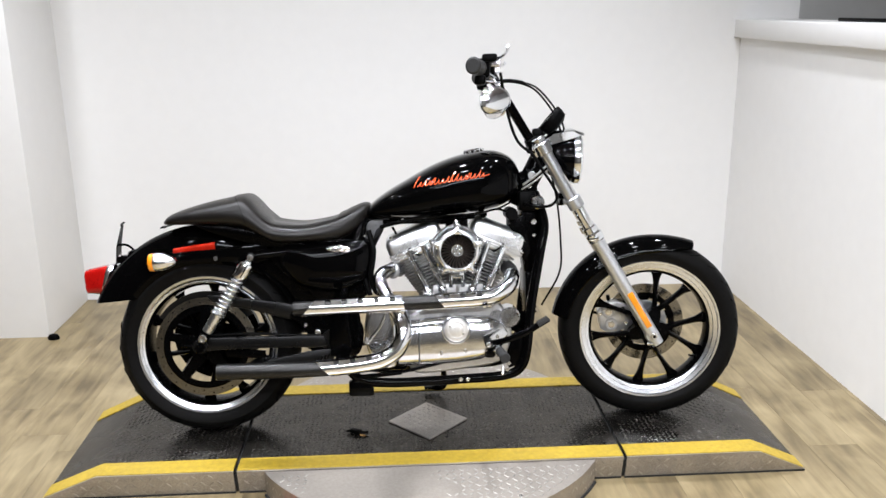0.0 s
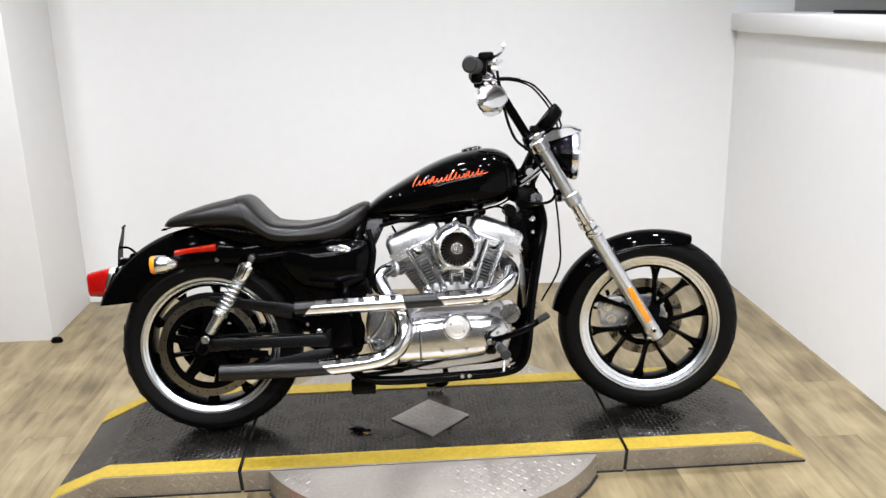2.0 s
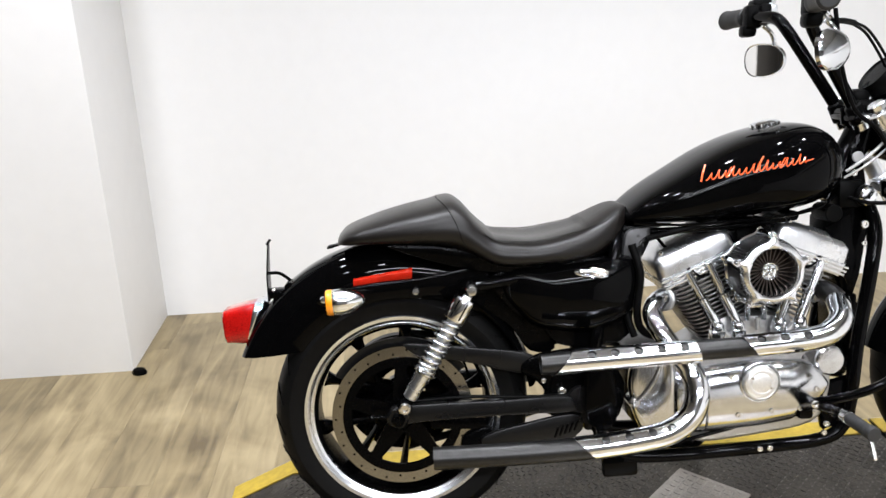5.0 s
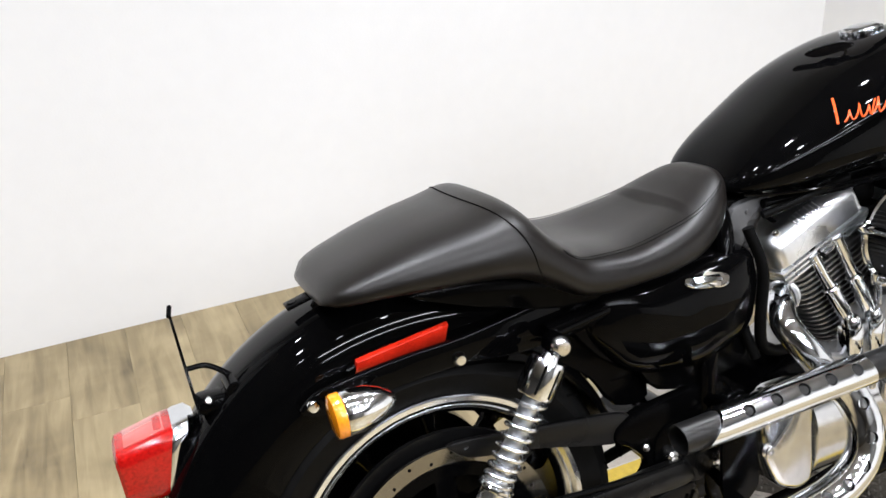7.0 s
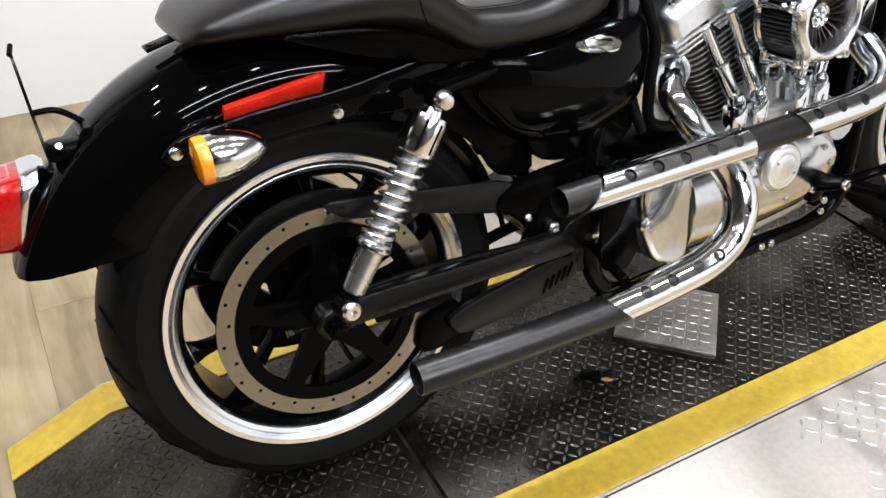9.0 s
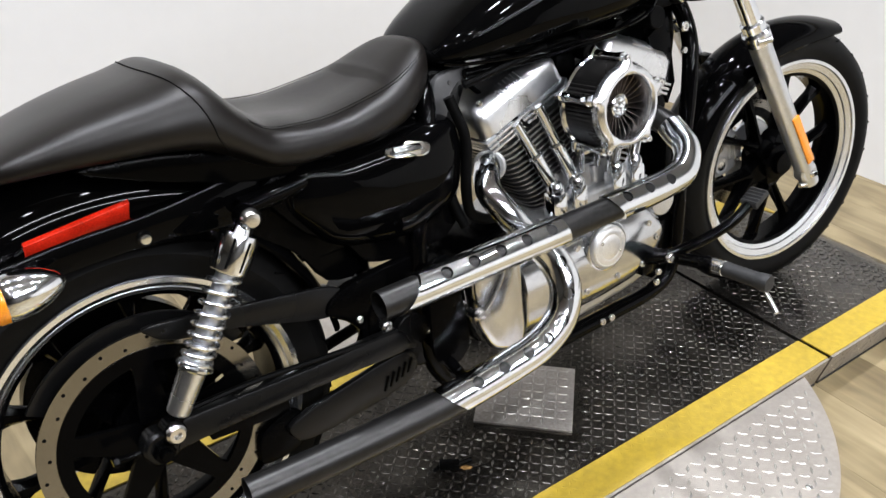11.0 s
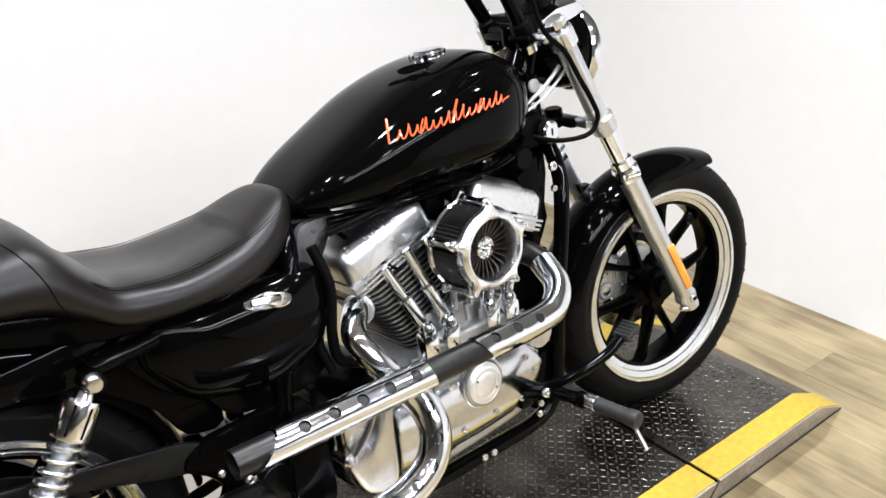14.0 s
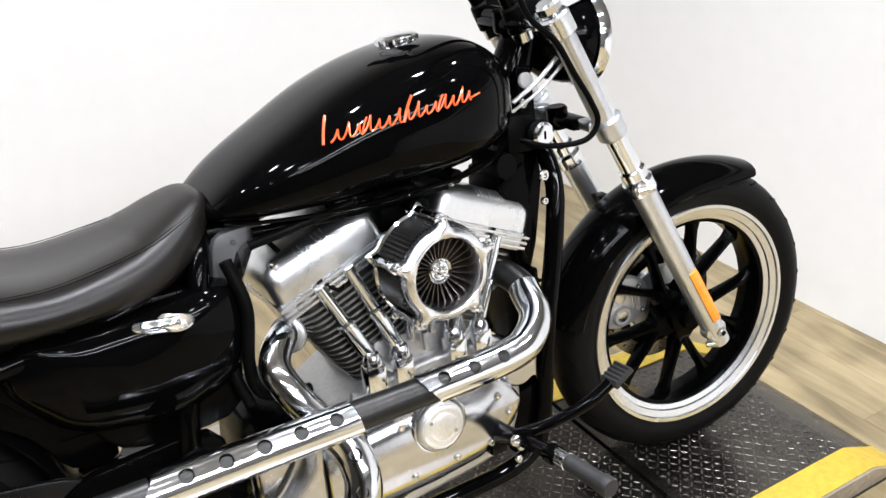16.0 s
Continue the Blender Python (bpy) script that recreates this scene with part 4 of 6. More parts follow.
frame_ = p_("frame", join(
    rod((0.315, 0, 0.755), (0.425, 0, 0.965), 0.036, 24),
    tube([(0.35, 0, 0.85), (0.2, 0, 0.80), (-0.1, 0, 0.745), (-0.3, 0, 0.66)], 0.03, 14),
    both(lambda s: tube([(0.375, s * 0.035, 0.80), (0.400, s * 0.075, 0.70), (0.381, s * 0.10, 0.60), (0.348, s * 0.105, 0.42), (0.332, s * 0.105, 0.27), (0.31, s * 0.105, 0.205), (0.255, s * 0.105, 0.178), (0.12, s * 0.105, 0.170), (-0.12, s * 0.105, 0.165), (-0.235, s * 0.10, 0.178), (-0.285, s * 0.10, 0.23), (-0.30, s * 0.10, 0.34), (-0.285, s * 0.10, 0.50), (-0.24, s * 0.09, 0.66), (-0.22, s * 0.05, 0.73)], 0.0165, 14, 6)),
    both(lambda s: tube([(-0.23, s * 0.060, 0.70), (-0.33, s * 0.085, 0.655), (-0.45, s * 0.10, 0.630), (-0.58, s * 0.112, 0.616)], 0.016, 12)),
    box((-0.24, -0.10, 0.150), (0.085, 0.03, 0.055), 0.008), box((-0.30, 0, 0.30), (0.05, 0.21, 0.12), 0.01)), GLOSS, label="black tubular steel frame")
for x, z in ((0.10, 0.172), (0.125, 0.172)):
    part("frame_bolt", screw((x, -0.121, z), (0, -1, 0), 0.0075, 0.005), BOLT, frame_)
part("front_mount", plate([(0.25, 0.31), (0.335, 0.33), (0.335, 0.22), (0.27, 0.20)], -0.10, -0.075, 0.004), SATIN, frame_, "black engine mount bracket")
part("neck_gusset", plate([(0.325, 0.78), (0.392, 0.79), (0.402, 0.68), (0.384, 0.57), (0.362, 0.50), (0.338, 0.52), (0.325, 0.62)], -0.045, 0.045, 0.006), SATIN, frame_)
part("regulator", join(box((0.350, 0, 0.45), (0.03, 0.14, 0.16), 0.006), *[box((0.367, 0, 0.39 + 0.016 * k), (0.012, 0.135, 0.006), 0.001) for k in range(8)]), SATIN, frame_, "black finned regulator")
for x, y, z in ((0.268, -0.115, 0.222), (0.262, -0.115, 0.200)):
    part("frame_bolt", screw((x, y, z), (0, -1, 0), 0.0075, 0.006), BOLT, frame_)

# horn and ignition clutter between tank and fork
clut = p_("ignition_housing", join(rod((0.376, -0.02, 0.770), (0.376, -0.082, 0.770), 0.026, 24, b=0.004), box((0.345, -0.04, 0.775), (0.06, 0.06, 0.07), 0.01), rod((0.285, -0.03, 0.735), (0.285, -0.105, 0.735), 0.021, 20), box((0.305, -0.03, 0.70), (0.05, 0.09, 0.05), 0.01)), MATT, label="black ignition housing beside the steering head")
part("key_barrel", join(spin([(0, 0), (0.022, 0), (0.022, 0.008), (0.017, 0.012), (0, 0.012)], (0.376, -0.081, 0.770), (0, -1, 0), 20)), CHROME, clut, "chrome key barrel")
part("key_slot", box((0.376, -0.0935, 0.770), (0.003, 0.002, 0.014), 0.0004), DARK, clut)
part("round_reflector", spin([(0, 0), (0.014, 0), (0.014, 0.004), (0.012, 0.006), (0, 0.006)], (0.362, -0.062, 0.862), (0, -1, 0), 20), WHITE_LENS, clut)
part("bracket", join(plate([(0.345, 0.885), (0.375, 0.885), (0.385, 0.76), (0.35, 0.76)], -0.062, -0.052, 0.002), plate([(0.275, 0.70), (0.33, 0.73), (0.35, 0.60), (0.33, 0.56)], -0.09, -0.08, 0.002)), SATIN, clut)
each("bolt", (screw((0.352, -0.063, 0.825), (0, -1, 0), 0.009, 0.007), screw((0.36, -0.10, 0.705), (0, -1, 0), 0.010, 0.008), screw((0.36, -0.10, 0.66), (0, -1, 0), 0.007, 0.007)), BOLT, clut)

def offset(y, w, k=0.024):
    """The crown and the far flank stand off the wheels' plane; the near flank stays."""
    return y + k * min(1.0, max(0.0, (y + w) / w))


# fuel tank: (x, half width, top, bottom)
TANK = [(-0.208, 0.048, 0.754, 0.738), (-0.19, 0.084, 0.776, 0.733), (-0.14, 0.114, 0.813, 0.728), (-0.06, 0.137, 0.859, 0.726), (0.02, 0.152, 0.902, 0.728), (0.10, 0.160, 0.932, 0.733), (0.18, 0.163, 0.949, 0.740), (0.240, 0.149, 0.950, 0.752), (0.286, 0.122, 0.932, 0.772), (0.310, 0.092, 0.906, 0.792), (0.323, 0.055, 0.880, 0.818)]


def tank_y(x, z):
    """Half the tank's width at height z."""
    w, zt, zb = along(TANK, x)
    split = zb + (zt - zb) * 0.42
    s = min(1.0, abs(z - split) / ((zt - split) if z > split else (split - zb)))
    return w * math.sqrt(max(0.0, 1 - s ** (2 / (0.66 if z > split else 0.62)))) ** (0.72 if z > split else 0.82)


rings = []
for i in range(49):
    x = -0.205 + 0.528 * (0.5 - 0.5 * math.cos(math.pi * i / 48))
    w, zt, zb = along(TANK, x)
    ring = []
    for k in range(40):
        a = 2 * math.pi * k / 40
        c, s = math.cos(a), math.sin(a)
        split = zb + (zt - zb) * 0.42
        if s >= 0:
            ring.append((x, offset(w * math.copysign(abs(c) ** 0.72, c), w), split + (zt - split) * abs(s) ** 0.66))
        else:
            ring.append((x, offset(w * math.copysign(abs(c) ** 0.82, c), w), split - (split - zb) * abs(s) ** 0.62))
    rings.append(ring)
tank = p_("fuel_tank", loft(rings), GLOSS, label="black gloss teardrop fuel tank", sharp=60)
part("filler_neck", spin([(0, -0.012), (0.036, -0.012), (0.036, 0.003), (0.032, 0.005), (0, 0.005)], (0.172, 0.022, 0.938), (-0.12, 0, 1), 32), CHROME, tank)
cap = part("filler_cap", spin([(0, 0), (0.031, 0), (0.033, 0.004)] + [(0.033, 0.012), (0.029, 0.0155), (0.02, 0.017), (0.0, 0.0175)], (0.1715, 0.022, 0.9410), (-0.12, 0, 1), 36), CHROME, tank, "chrome filler cap with scalloped edge")
for k in range(12):
    a = 2 * math.pi * k / 12
    part("scallop", spin([(0, -0.007), (0.005, -0.007), (0.005, 0.006), (0, 0.008)], (0.171 + 0.0315 * math.cos(a), 0.022 + 0.0315 * math.sin(a), 0.9465 + 0.12 * 0.0315 * math.cos(a)), (-0.12, 0, 1), 8), CHROME, cap)


each("tank_seam", [tube([(x, s_ * along(TANK, x)[0] * 0.86, along(TANK, x)[2] + 0.0045) for x in (-0.185, -0.14, -0.06, 0.02, 0.10, 0.18, 0.24, 0.286)], 0.0032, 8, 4) for s_ in (-1, 1)], GLOSS, tank, "black welded seam along the tank's foot")


def mark(path, r):
    """An orange stroke laid on the tank's side."""
    return tube([(x, offset(-tank_y(x, z), along(TANK, x)[0]) - 0.0002, z) for x, z in path], r, 6, 4, flat=1.0)


# the maker's mark, as a plain flowing line without letters
base = lambda u: 0.832 + (u + 0.04) * 0.135
wave = []
for i in range(0, 141):
    t = i / 140
    k = 15 * t
    tall = (0.015, 0.021, 0.016, 0.023, 0.014)[int(k) % 5]
    h = tall * (0.5 - 0.5 * math.cos(2 * math.pi * k))
    u = -0.034 + 0.222 * t + 0.0022 * math.sin(2 * math.pi * k)
    wave.append((u + 0.5 * h, base(u) + h))
strokes = [tube([(x, offset(-tank_y(x, z), along(TANK, x)[0]) - 0.0002, z) for x, z in wave], 0.0016, 6, 1)]
for u, tall, r in ((-0.044, 0.034, 0.0023), (0.010, 0.022, 0.0015), (0.074, 0.034, 0.0023), (0.128, 0.022, 0.0015)):
    strokes.append(mark([(u, base(u) - 0.001), (u + tall * 0.25, base(u) + tall * 0.5), (u + tall * 0.62, base(u) + tall)], r))
strokes.append(mark([(0.188, base(0.188) + 0.003), (0.206, base(0.206) + 0.005)], 0.0016))
part("orange_mark", join(*strokes), ORANGE, tank, "orange flowing line mark")
p_("tank_mount", join(rod((0.19, -0.10, 0.735), (0.19, 0.10, 0.735), 0.012), box((0.06, 0, 0.715), (0.16, 0.11, 0.03), 0.006), box((-0.17, 0, 0.715), (0.09, 0.12, 0.03), 0.008), tube([(-0.15, -0.08, 0.715), (0.0, -0.10, 0.718), (0.16, -0.115, 0.73)], 0.008, 10), tube([(0.10, -0.11, 0.722), (0.16, -0.12, 0.735), (0.23, -0.115, 0.752), (0.27, -0.09, 0.742)], 0.004, 8)), SATIN, label="black brackets and hoses under the tank")

# seat: (x, half width, top, bottom, crown)
SEAT = [(-0.886, 0.058, 0.738, 0.722, 0.2), (-0.868, 0.088, 0.755, 0.720, 0.3), (-0.806, 0.110, 0.778, 0.720, 0.4), (-0.735, 0.126, 0.797, 0.717, 0.4), (-0.668, 0.137, 0.810, 0.713, 0.4), (-0.618, 0.140, 0.820, 0.703, 0.40), (-0.592, 0.140, 0.806, 0.693, 0.4), (-0.560, 0.139, 0.769, 0.676, 0.3), (-0.526, 0.138, 0.738, 0.658, 0.2), (-0.480, 0.137, 0.727, 0.650, 0.15), (-0.420, 0.133, 0.722, 0.651, 0.15), (-0.350, 0.124, 0.733, 0.652, 0.2), (-0.295, 0.110, 0.748, 0.658, 0.3), (-0.250, 0.091, 0.768, 0.678, 0.4), (-0.220, 0.070, 0.779, 0.702, 0.4), (-0.200, 0.046, 0.779, 0.728, 0.4), (-0.190, 0.026, 0.772, 0.742, 0.4)]
rings = []
for i in range(97):
    x = -0.886 + 0.696 * i / 96
    w, zt, zb, crown = along(SEAT, x)
    w *= 1.10
    ring = []
    for k in range(36):
        a = 2 * math.pi * k / 36
        c, s = math.cos(a), math.sin(a)
        mid = zb + (zt - zb) * 0.35
        yy = w * math.copysign(abs(c) ** 0.62, c)
        if s >= 0:
            zz = mid + (zt - mid) * abs(s) ** (0.62 + 0.3 * crown)
        else:
            zz = mid - (mid - zb) * abs(s) ** 0.6
        dish = 0.010 * (1 - min(1, abs(yy) / w)) * (1 if -0.53 < x < -0.30 else 0) * max(0, s)
        ring.append((x, offset(yy * (1 - 0.10 * max(0, -s)), w), zz - dish))
    rings.append(ring)
seat = p_("seat", loft(rings), LEATHER, label="black stitched vinyl solo seat with raised rear hump", sharp=70)


def seat_line(fn, r=0.0030, n=18):
    pts = []
    for i in range(n + 1):
        x, a = fn(i / n)
        w, zt, zb, crown = along(SEAT, x)
        w *= 1.10
        c, s = math.cos(a), math.sin(a)
        mid = zb + (zt - zb) * 0.35
        yy = w * math.copysign(abs(c) ** 0.62, c) if abs(c) > 1e-6 else 0
        zz = mid + (zt - mid) * abs(s) ** (0.62 + 0.3 * crown) if s >= 0 else mid - (mid - zb) * abs(s) ** 0.6
        pts.append((x, offset(yy * (1 - 0.10 * max(0, -s)) * 1.002, w), zz + 0.0004))
    return tube(pts, r, 6, 1)


each("seam", [seat_line(lambda t, s=s: (-0.648 + 0.062 * t ** 1.4, math.pi / 2 + s * (0.0 + 2.0 * t)), 0.0009, 30) for s in (-1, 1)], SEAM, seat, "dark stitched seam over the hump")
each("stitching", [seat_line(lambda t, s=s, d=d: (-0.55 + 0.335 * t, math.pi / 2 + s * (d - 0.2 * math.sin(math.pi * t))), 0.0005, 36) for s in (-1, 1) for d in (0.93, 1.00)], SEAM, seat, "dark double row of stitching")
p_("seat_pan", plate(soft([(-0.80, 0.727), (-0.66, 0.718), (-0.54, 0.690), (-0.44, 0.668), (-0.40, 0.640), (-0.54, 0.640), (-0.68, 0.680)], 3), -0.105, 0.105, 0.006), SATIN, label="black seat pan")
part("seat_tab", join(moved(box((0, 0, 0), (0.055, 0.03, 0.005), 0.0015), Matrix.Translation((-0.892, 0.022, 0.714)) @ pose(0, 0, 0, 0, -14, 0)), rod((-0.908, 0.022, 0.706), (-0.909, 0.022, 0.714), 0.008)), SATIN, seat)
p_("seat_bolt", screw((-0.237, -0.036, 0.675), (0, -1, 0), 0.0085, 0.006), BOLT)

# rear mudguard, struts and lights
RC = Vector((-0.755, 0, 0.302))
rear_arch = guard(RC, 52, 170, 0.418, lambda t: 0.128 - 0.02 * max(0, (0.25 - t) / 0.25), lambda t: 0.101 - 0.004 * t, thick=0.003, n=56, bulge=1.9, off=0.029)
bmesh.ops.bisect_plane(rear_arch, geom=rear_arch.verts[:] + rear_arch.edges[:] + rear_arch.faces[:], plane_co=(-1.13, 0, 0.460), plane_no=(0.10, 0, -1), clear_outer=True)
bmesh.ops.holes_fill(rear_arch, edges=[e for e in rear_arch.edges if e.is_boundary], sides=0)
rg = p_("rear_mudguard", rear_arch, GLOSS, label="black gloss rear mudguard")
for s in (-1, 1):
    strut = part("strut", plate(soft([(-0.545, 0.665), (-0.53, 0.60), (-0.60, 0.588), (-0.70, 0.598), (-0.80, 0.594), (-0.925, 0.582), (-0.950, 0.598), (-0.920, 0.622), (-0.80, 0.636), (-0.70, 0.640)]), s * 0.084, s * 0.096, 0.005), GLOSS, rg, "black gloss mudguard strut")
    part("strut_bolt", spin([(0, 0), (0.0105, 0), (0.0105, 0.004), (0.007, 0.009), (0, 0.0095)], (-0.712, s * 0.095, 0.610), (0, s, 0), 18), CHROME, strut, "chrome dome bolt")
    part("strut_bolt", spin([(0, 0), (0.010, 0), (0.010, 0.004), (0.007, 0.008), (0, 0.009)], (-0.926, s * 0.091, 0.602), (0, s, 0), 18), CHROME, strut, "chrome dome bolt")
    rm = Matrix.Translation((-0.788, s * 0.0705, 0.637)) @ pose(0, 0, 0, 0, -8, 0) @ pose(0, 0, 0, s * -28, 0, 0)
    part("reflector", moved(plate([(-0.074, -0.018), (0.068, -0.017), (0.074, 0.017), (-0.066, 0.018)], -0.006, 0.003, 0.002), rm), RED, rg, "red side reflector strip")
    part("reflector_foot", moved(plate([(-0.086, -0.009), (-0.070, -0.0100), (-0.066, 0.0095), (-0.080, 0.006)], -0.005, 0.004, 0.002), rm), SATIN, rg)
    SG = Vector((-0.872, s * 0.150, 0.608))
    sig = part("turn_signal", spin([(0.0275, -0.030), (0.0300, -0.027), (0.0305, -0.014), (0.0280, 0.004), (0.0220, 0.022), (0.0130, 0.037), (0.005, 0.044), (0, 0.045)], SG, (1, 0, 0.04), 32), CHROME, rg, "chrome bullet turn signal")
    part("lens", spin([(0, -0.0455), (0.020, -0.0450), (0.0285, -0.0425), (0.0300, -0.0390), (0.0300, -0.0290), (0.027, -0.0275), (0, -0.0270)], SG, (1, 0, 0.04), 32), AMBER, sig, "amber lens")
    part("stem", tube([(-0.862, s * 0.13, 0.612), (-0.855, s * 0.105, 0.607), (-0.852, s * 0.085, 0.60)], 0.009, 12), CHROME, sig)
TAIL = Matrix.Translation((-1.097, 0.046, 0.535)) @ pose(0, 0, 0, 0, -6, 0)


def squared(rows, power):
    """A soft-cornered body along x. rows: (x, half width, half height, slant of the end)."""
    out = []
    for x, w, h, lean in rows:
        ring = []
        for k in range(32):
            a = 2 * math.pi * (k + 0.5) / 32
            z = h * math.copysign(abs(math.sin(a)) ** power, math.sin(a))
            ring.append((x + lean * z, w * math.copysign(abs(math.cos(a)) ** power, math.cos(a)), z))
        out.append(ring)
    return loft(out)


tl = p_("tail_light", moved(squared(((-0.018, 0.0490, 0.0480, 0.36), (-0.032, 0.0495, 0.0480, 0.30), (-0.064, 0.0460, 0.0430, 0.12), (-0.082, 0.0440, 0.0410, 0.05), (-0.0865, 0.0390, 0.0360, 0.05)), 0.36), TAIL), RED_LENS, label="red tail light on a chrome base")
part("top_window", moved(box((-0.036, 0, 0.0470), (0.058, 0.062, 0.004), 0.0015, pose(0, 0, 0, 0, -5, 0)), TAIL), PINK_LENS, tl, "pale plate-light window")
part("base", moved(squared(((0.012, 0.030, 0.046, 0.40), (0.002, 0.046, 0.052, 0.40), (-0.012, 0.0520, 0.0515, 0.37), (-0.0185, 0.0510, 0.0495, 0.36)), 0.5), TAIL), CHROME, tl, "chrome tail-light base")
pb = p_("plate_bracket", join(loft([[(-1.066, -0.020, 0.590), (-1.062, -0.020, 0.590), (-1.062, 0.030, 0.590), (-1.066, 0.030, 0.590)], [(-1.070, 0.010, 0.650), (-1.066, 0.010, 0.650), (-1.066, 0.055, 0.650), (-1.070, 0.055, 0.650)], [(-1.073, 0.085, 0.716), (-1.069, 0.085, 0.716), (-1.069, 0.100, 0.716), (-1.073, 0.100, 0.716)]]), tube([(-1.066, 0.030, 0.652), (-1.040, 0.030, 0.650), (-1.015, 0.020, 0.634), (-0.998, 0.010, 0.616)], 0.0042, 8), rod((-1.073, 0.080, 0.716), (-1.068, 0.104, 0.724), 0.0035), box((-1.035, 0.008, 0.606), (0.062, 0.050, 0.022), 0.008), rod((-1.012, -0.02, 0.622), (-1.012, 0.03, 0.622), 0.013, 14)), SATIN, label="black empty number-plate bracket")
each("bolt", (screw((-1.050, -0.016, 0.618), (0, -1, 0.3), 0.005), rod((-1.000, -0.012, 0.628), (-0.978, -0.030, 0.634), 0.0035)), BOLT, pb)

# shock absorbers
def shock(s):
    lo, hi = Vector((-0.753, s * 0.151, 0.351)), Vector((-0.586, s * 0.149, 0.616))
    d = (hi - lo).normalized()
    at = lambda t: lo + (hi - lo) * t
    sh = p_("shock_absorber", join(rod(at(0.07), at(0.335), 0.0165, 24, r2=0.0205, b=0.003), rod(at(0.33), at(0.42), 0.015, 16)), POLISH, label="chrome coil-over rear shock absorber")
    each("eye", (join(spin([(0.008, -0.012), (0.0165, -0.012), (0.0165, 0.012), (0.008, 0.012)], lo, (0, s, 0), 24, loop=True), rod(at(0.0) + d * 0.012, at(0.1), 0.012, 14)), join(spin([(0.008, -0.012), (0.0165, -0.012), (0.0165, 0.012), (0.008, 0.012)], hi, (0, s, 0), 24, loop=True), rod(at(0.93), at(0.985), 0.010, 14))), SATIN, sh, "black shock eye")
    cap_ = part("top_cover", spin([(0.0, 0), (0.0255, 0), (0.0275, 0.003), (0.0275, 0.050), (0.0250, 0.056), (0.015, 0.055), (0.012, 0.066), (0.0, 0.066)], at(0.745), d, 32), CHROME, sh, "chrome spring cover")
    side_ = Vector((0, 1, 0))
    each("slot", [rod(at(0.765) + (side_ * math.cos(a) + d.cross(side_) * math.sin(a)) * 0.0264, at(0.905) + (side_ * math.cos(a) + d.cross(side_) * math.sin(a)) * 0.0264, 0.0022, 8) for a in (2 * math.pi * k / 8 + 0.2 for k in range(8))], DARK, cap_, "dark slot in the cover")
    each("eye_bolt", (spin([(0, 0), (0.0145, 0), (0.0145, 0.010), (0.011, 0.014), (0.006, 0.014), (0.005, 0.008), (0, 0.008)], lo + Vector((0, s * 0.010, 0)), (0, s, 0), 18), spin([(0, 0), (0.0155, 0), (0.0155, 0.006), (0.010, 0.014), (0, 0.015)], hi + Vector((0, s * 0.010, 0)), (0, s, 0), 18)), BOLT, sh, "bright domed shock bolt")
    side = Vector((0, 1, 0))
    up = d.cross(side)
    n, turns = 280, 9.2
    line = []
    for i in range(n):
        t = i / (n - 1)
        u = 0.305 + 0.445 * (t ** 1.15)
        a = 2 * math.pi * turns * t
        line.append(at(u) + (side * math.cos(a) + up * math.sin(a)) * 0.0212)
    part("spring", tube(line, 0.0036, 8, 1), POLISH, sh, "chrome coil spring")
    part("damper", rod(at(0.40), at(0.80), 0.0142, 16), ALLOY, sh, "bright damper tube")
    part("preload_ring", rod(at(0.285), at(0.312), 0.0265, 28, b=0.003), CHROME, sh)


shock(-1)
shock(1)

# swinging arm, belt, guards
sw = p_("swinging_arm", join(*[join(plate(soft([(-0.80, 0.325), (-0.77, 0.345), (-0.72, 0.348), (-0.50, 0.343), (-0.36, 0.348), (-0.34, 0.30), (-0.50, 0.306), (-0.72, 0.304), (-0.79, 0.296)], 4), s * 0.112, s * 0.135, 0.005), rod((-0.77, s * 0.105, 0.318), (-0.77, s * 0.14, 0.318), 0.026, 20, b=0.004)) for s in (-1, 1)], box((-0.345, 0, 0.32), (0.05, 0.23, 0.05), 0.008), rod((-0.335, -0.125, 0.327), (-0.335, 0.125, 0.327), 0.032, 24)), SHEEN, label="black box-section swinging arm")
part("axle_nut", join(rod((-0.77, -0.138, 0.316), (-0.77, -0.152, 0.316), 0.016, 6, b=0.002), rod((-0.77, -0.138, 0.316), (-0.77, -0.160, 0.316), 0.009, 14)), SATIN, sw)
part("adjuster_bolt", join(rod((-0.79, -0.124, 0.318), (-0.828, -0.124, 0.320), 0.005, 10), rod((-0.826, -0.124, 0.320), (-0.836, -0.124, 0.320), 0.008, 6)), SATIN, sw)
part("grease_tube", tube([(-0.74, -0.122, 0.352), (-0.62, -0.126, 0.356), (-0.50, -0.130, 0.350), (-0.42, -0.130, 0.344), (-0.37, -0.130, 0.344)], 0.0045, 8), MATT, sw)
p_("brake_shield", join(guard(RW, 34, 147, 0.187, lambda t: 0.0, lambda t: 0.004, thick=0.0262, n=30), plate(soft([(-0.76, 0.490), (-0.60, 0.467), (-0.44, 0.444), (-0.425, 0.398), (-0.47, 0.392), (-0.56, 0.418), (-0.62, 0.436), (-0.72, 0.452)], 4), -0.098, -0.088, 0.003)), SHEEN, label="black curved guard and bracket beside the rear wheel")
shield = bpy.data.objects["brake_shield"]
for v in shield.data.vertices:
    if abs(v.co.y) < 0.02:
        v.co.y -= 0.070
p_("belt_guard", join(guard(RW, 5, 70, 0.180, lambda t: 0.0, lambda t: 0.022, thick=0.004, n=20)), SATIN, label="black belt guard on the far side").location = (0, 0.105, 0)
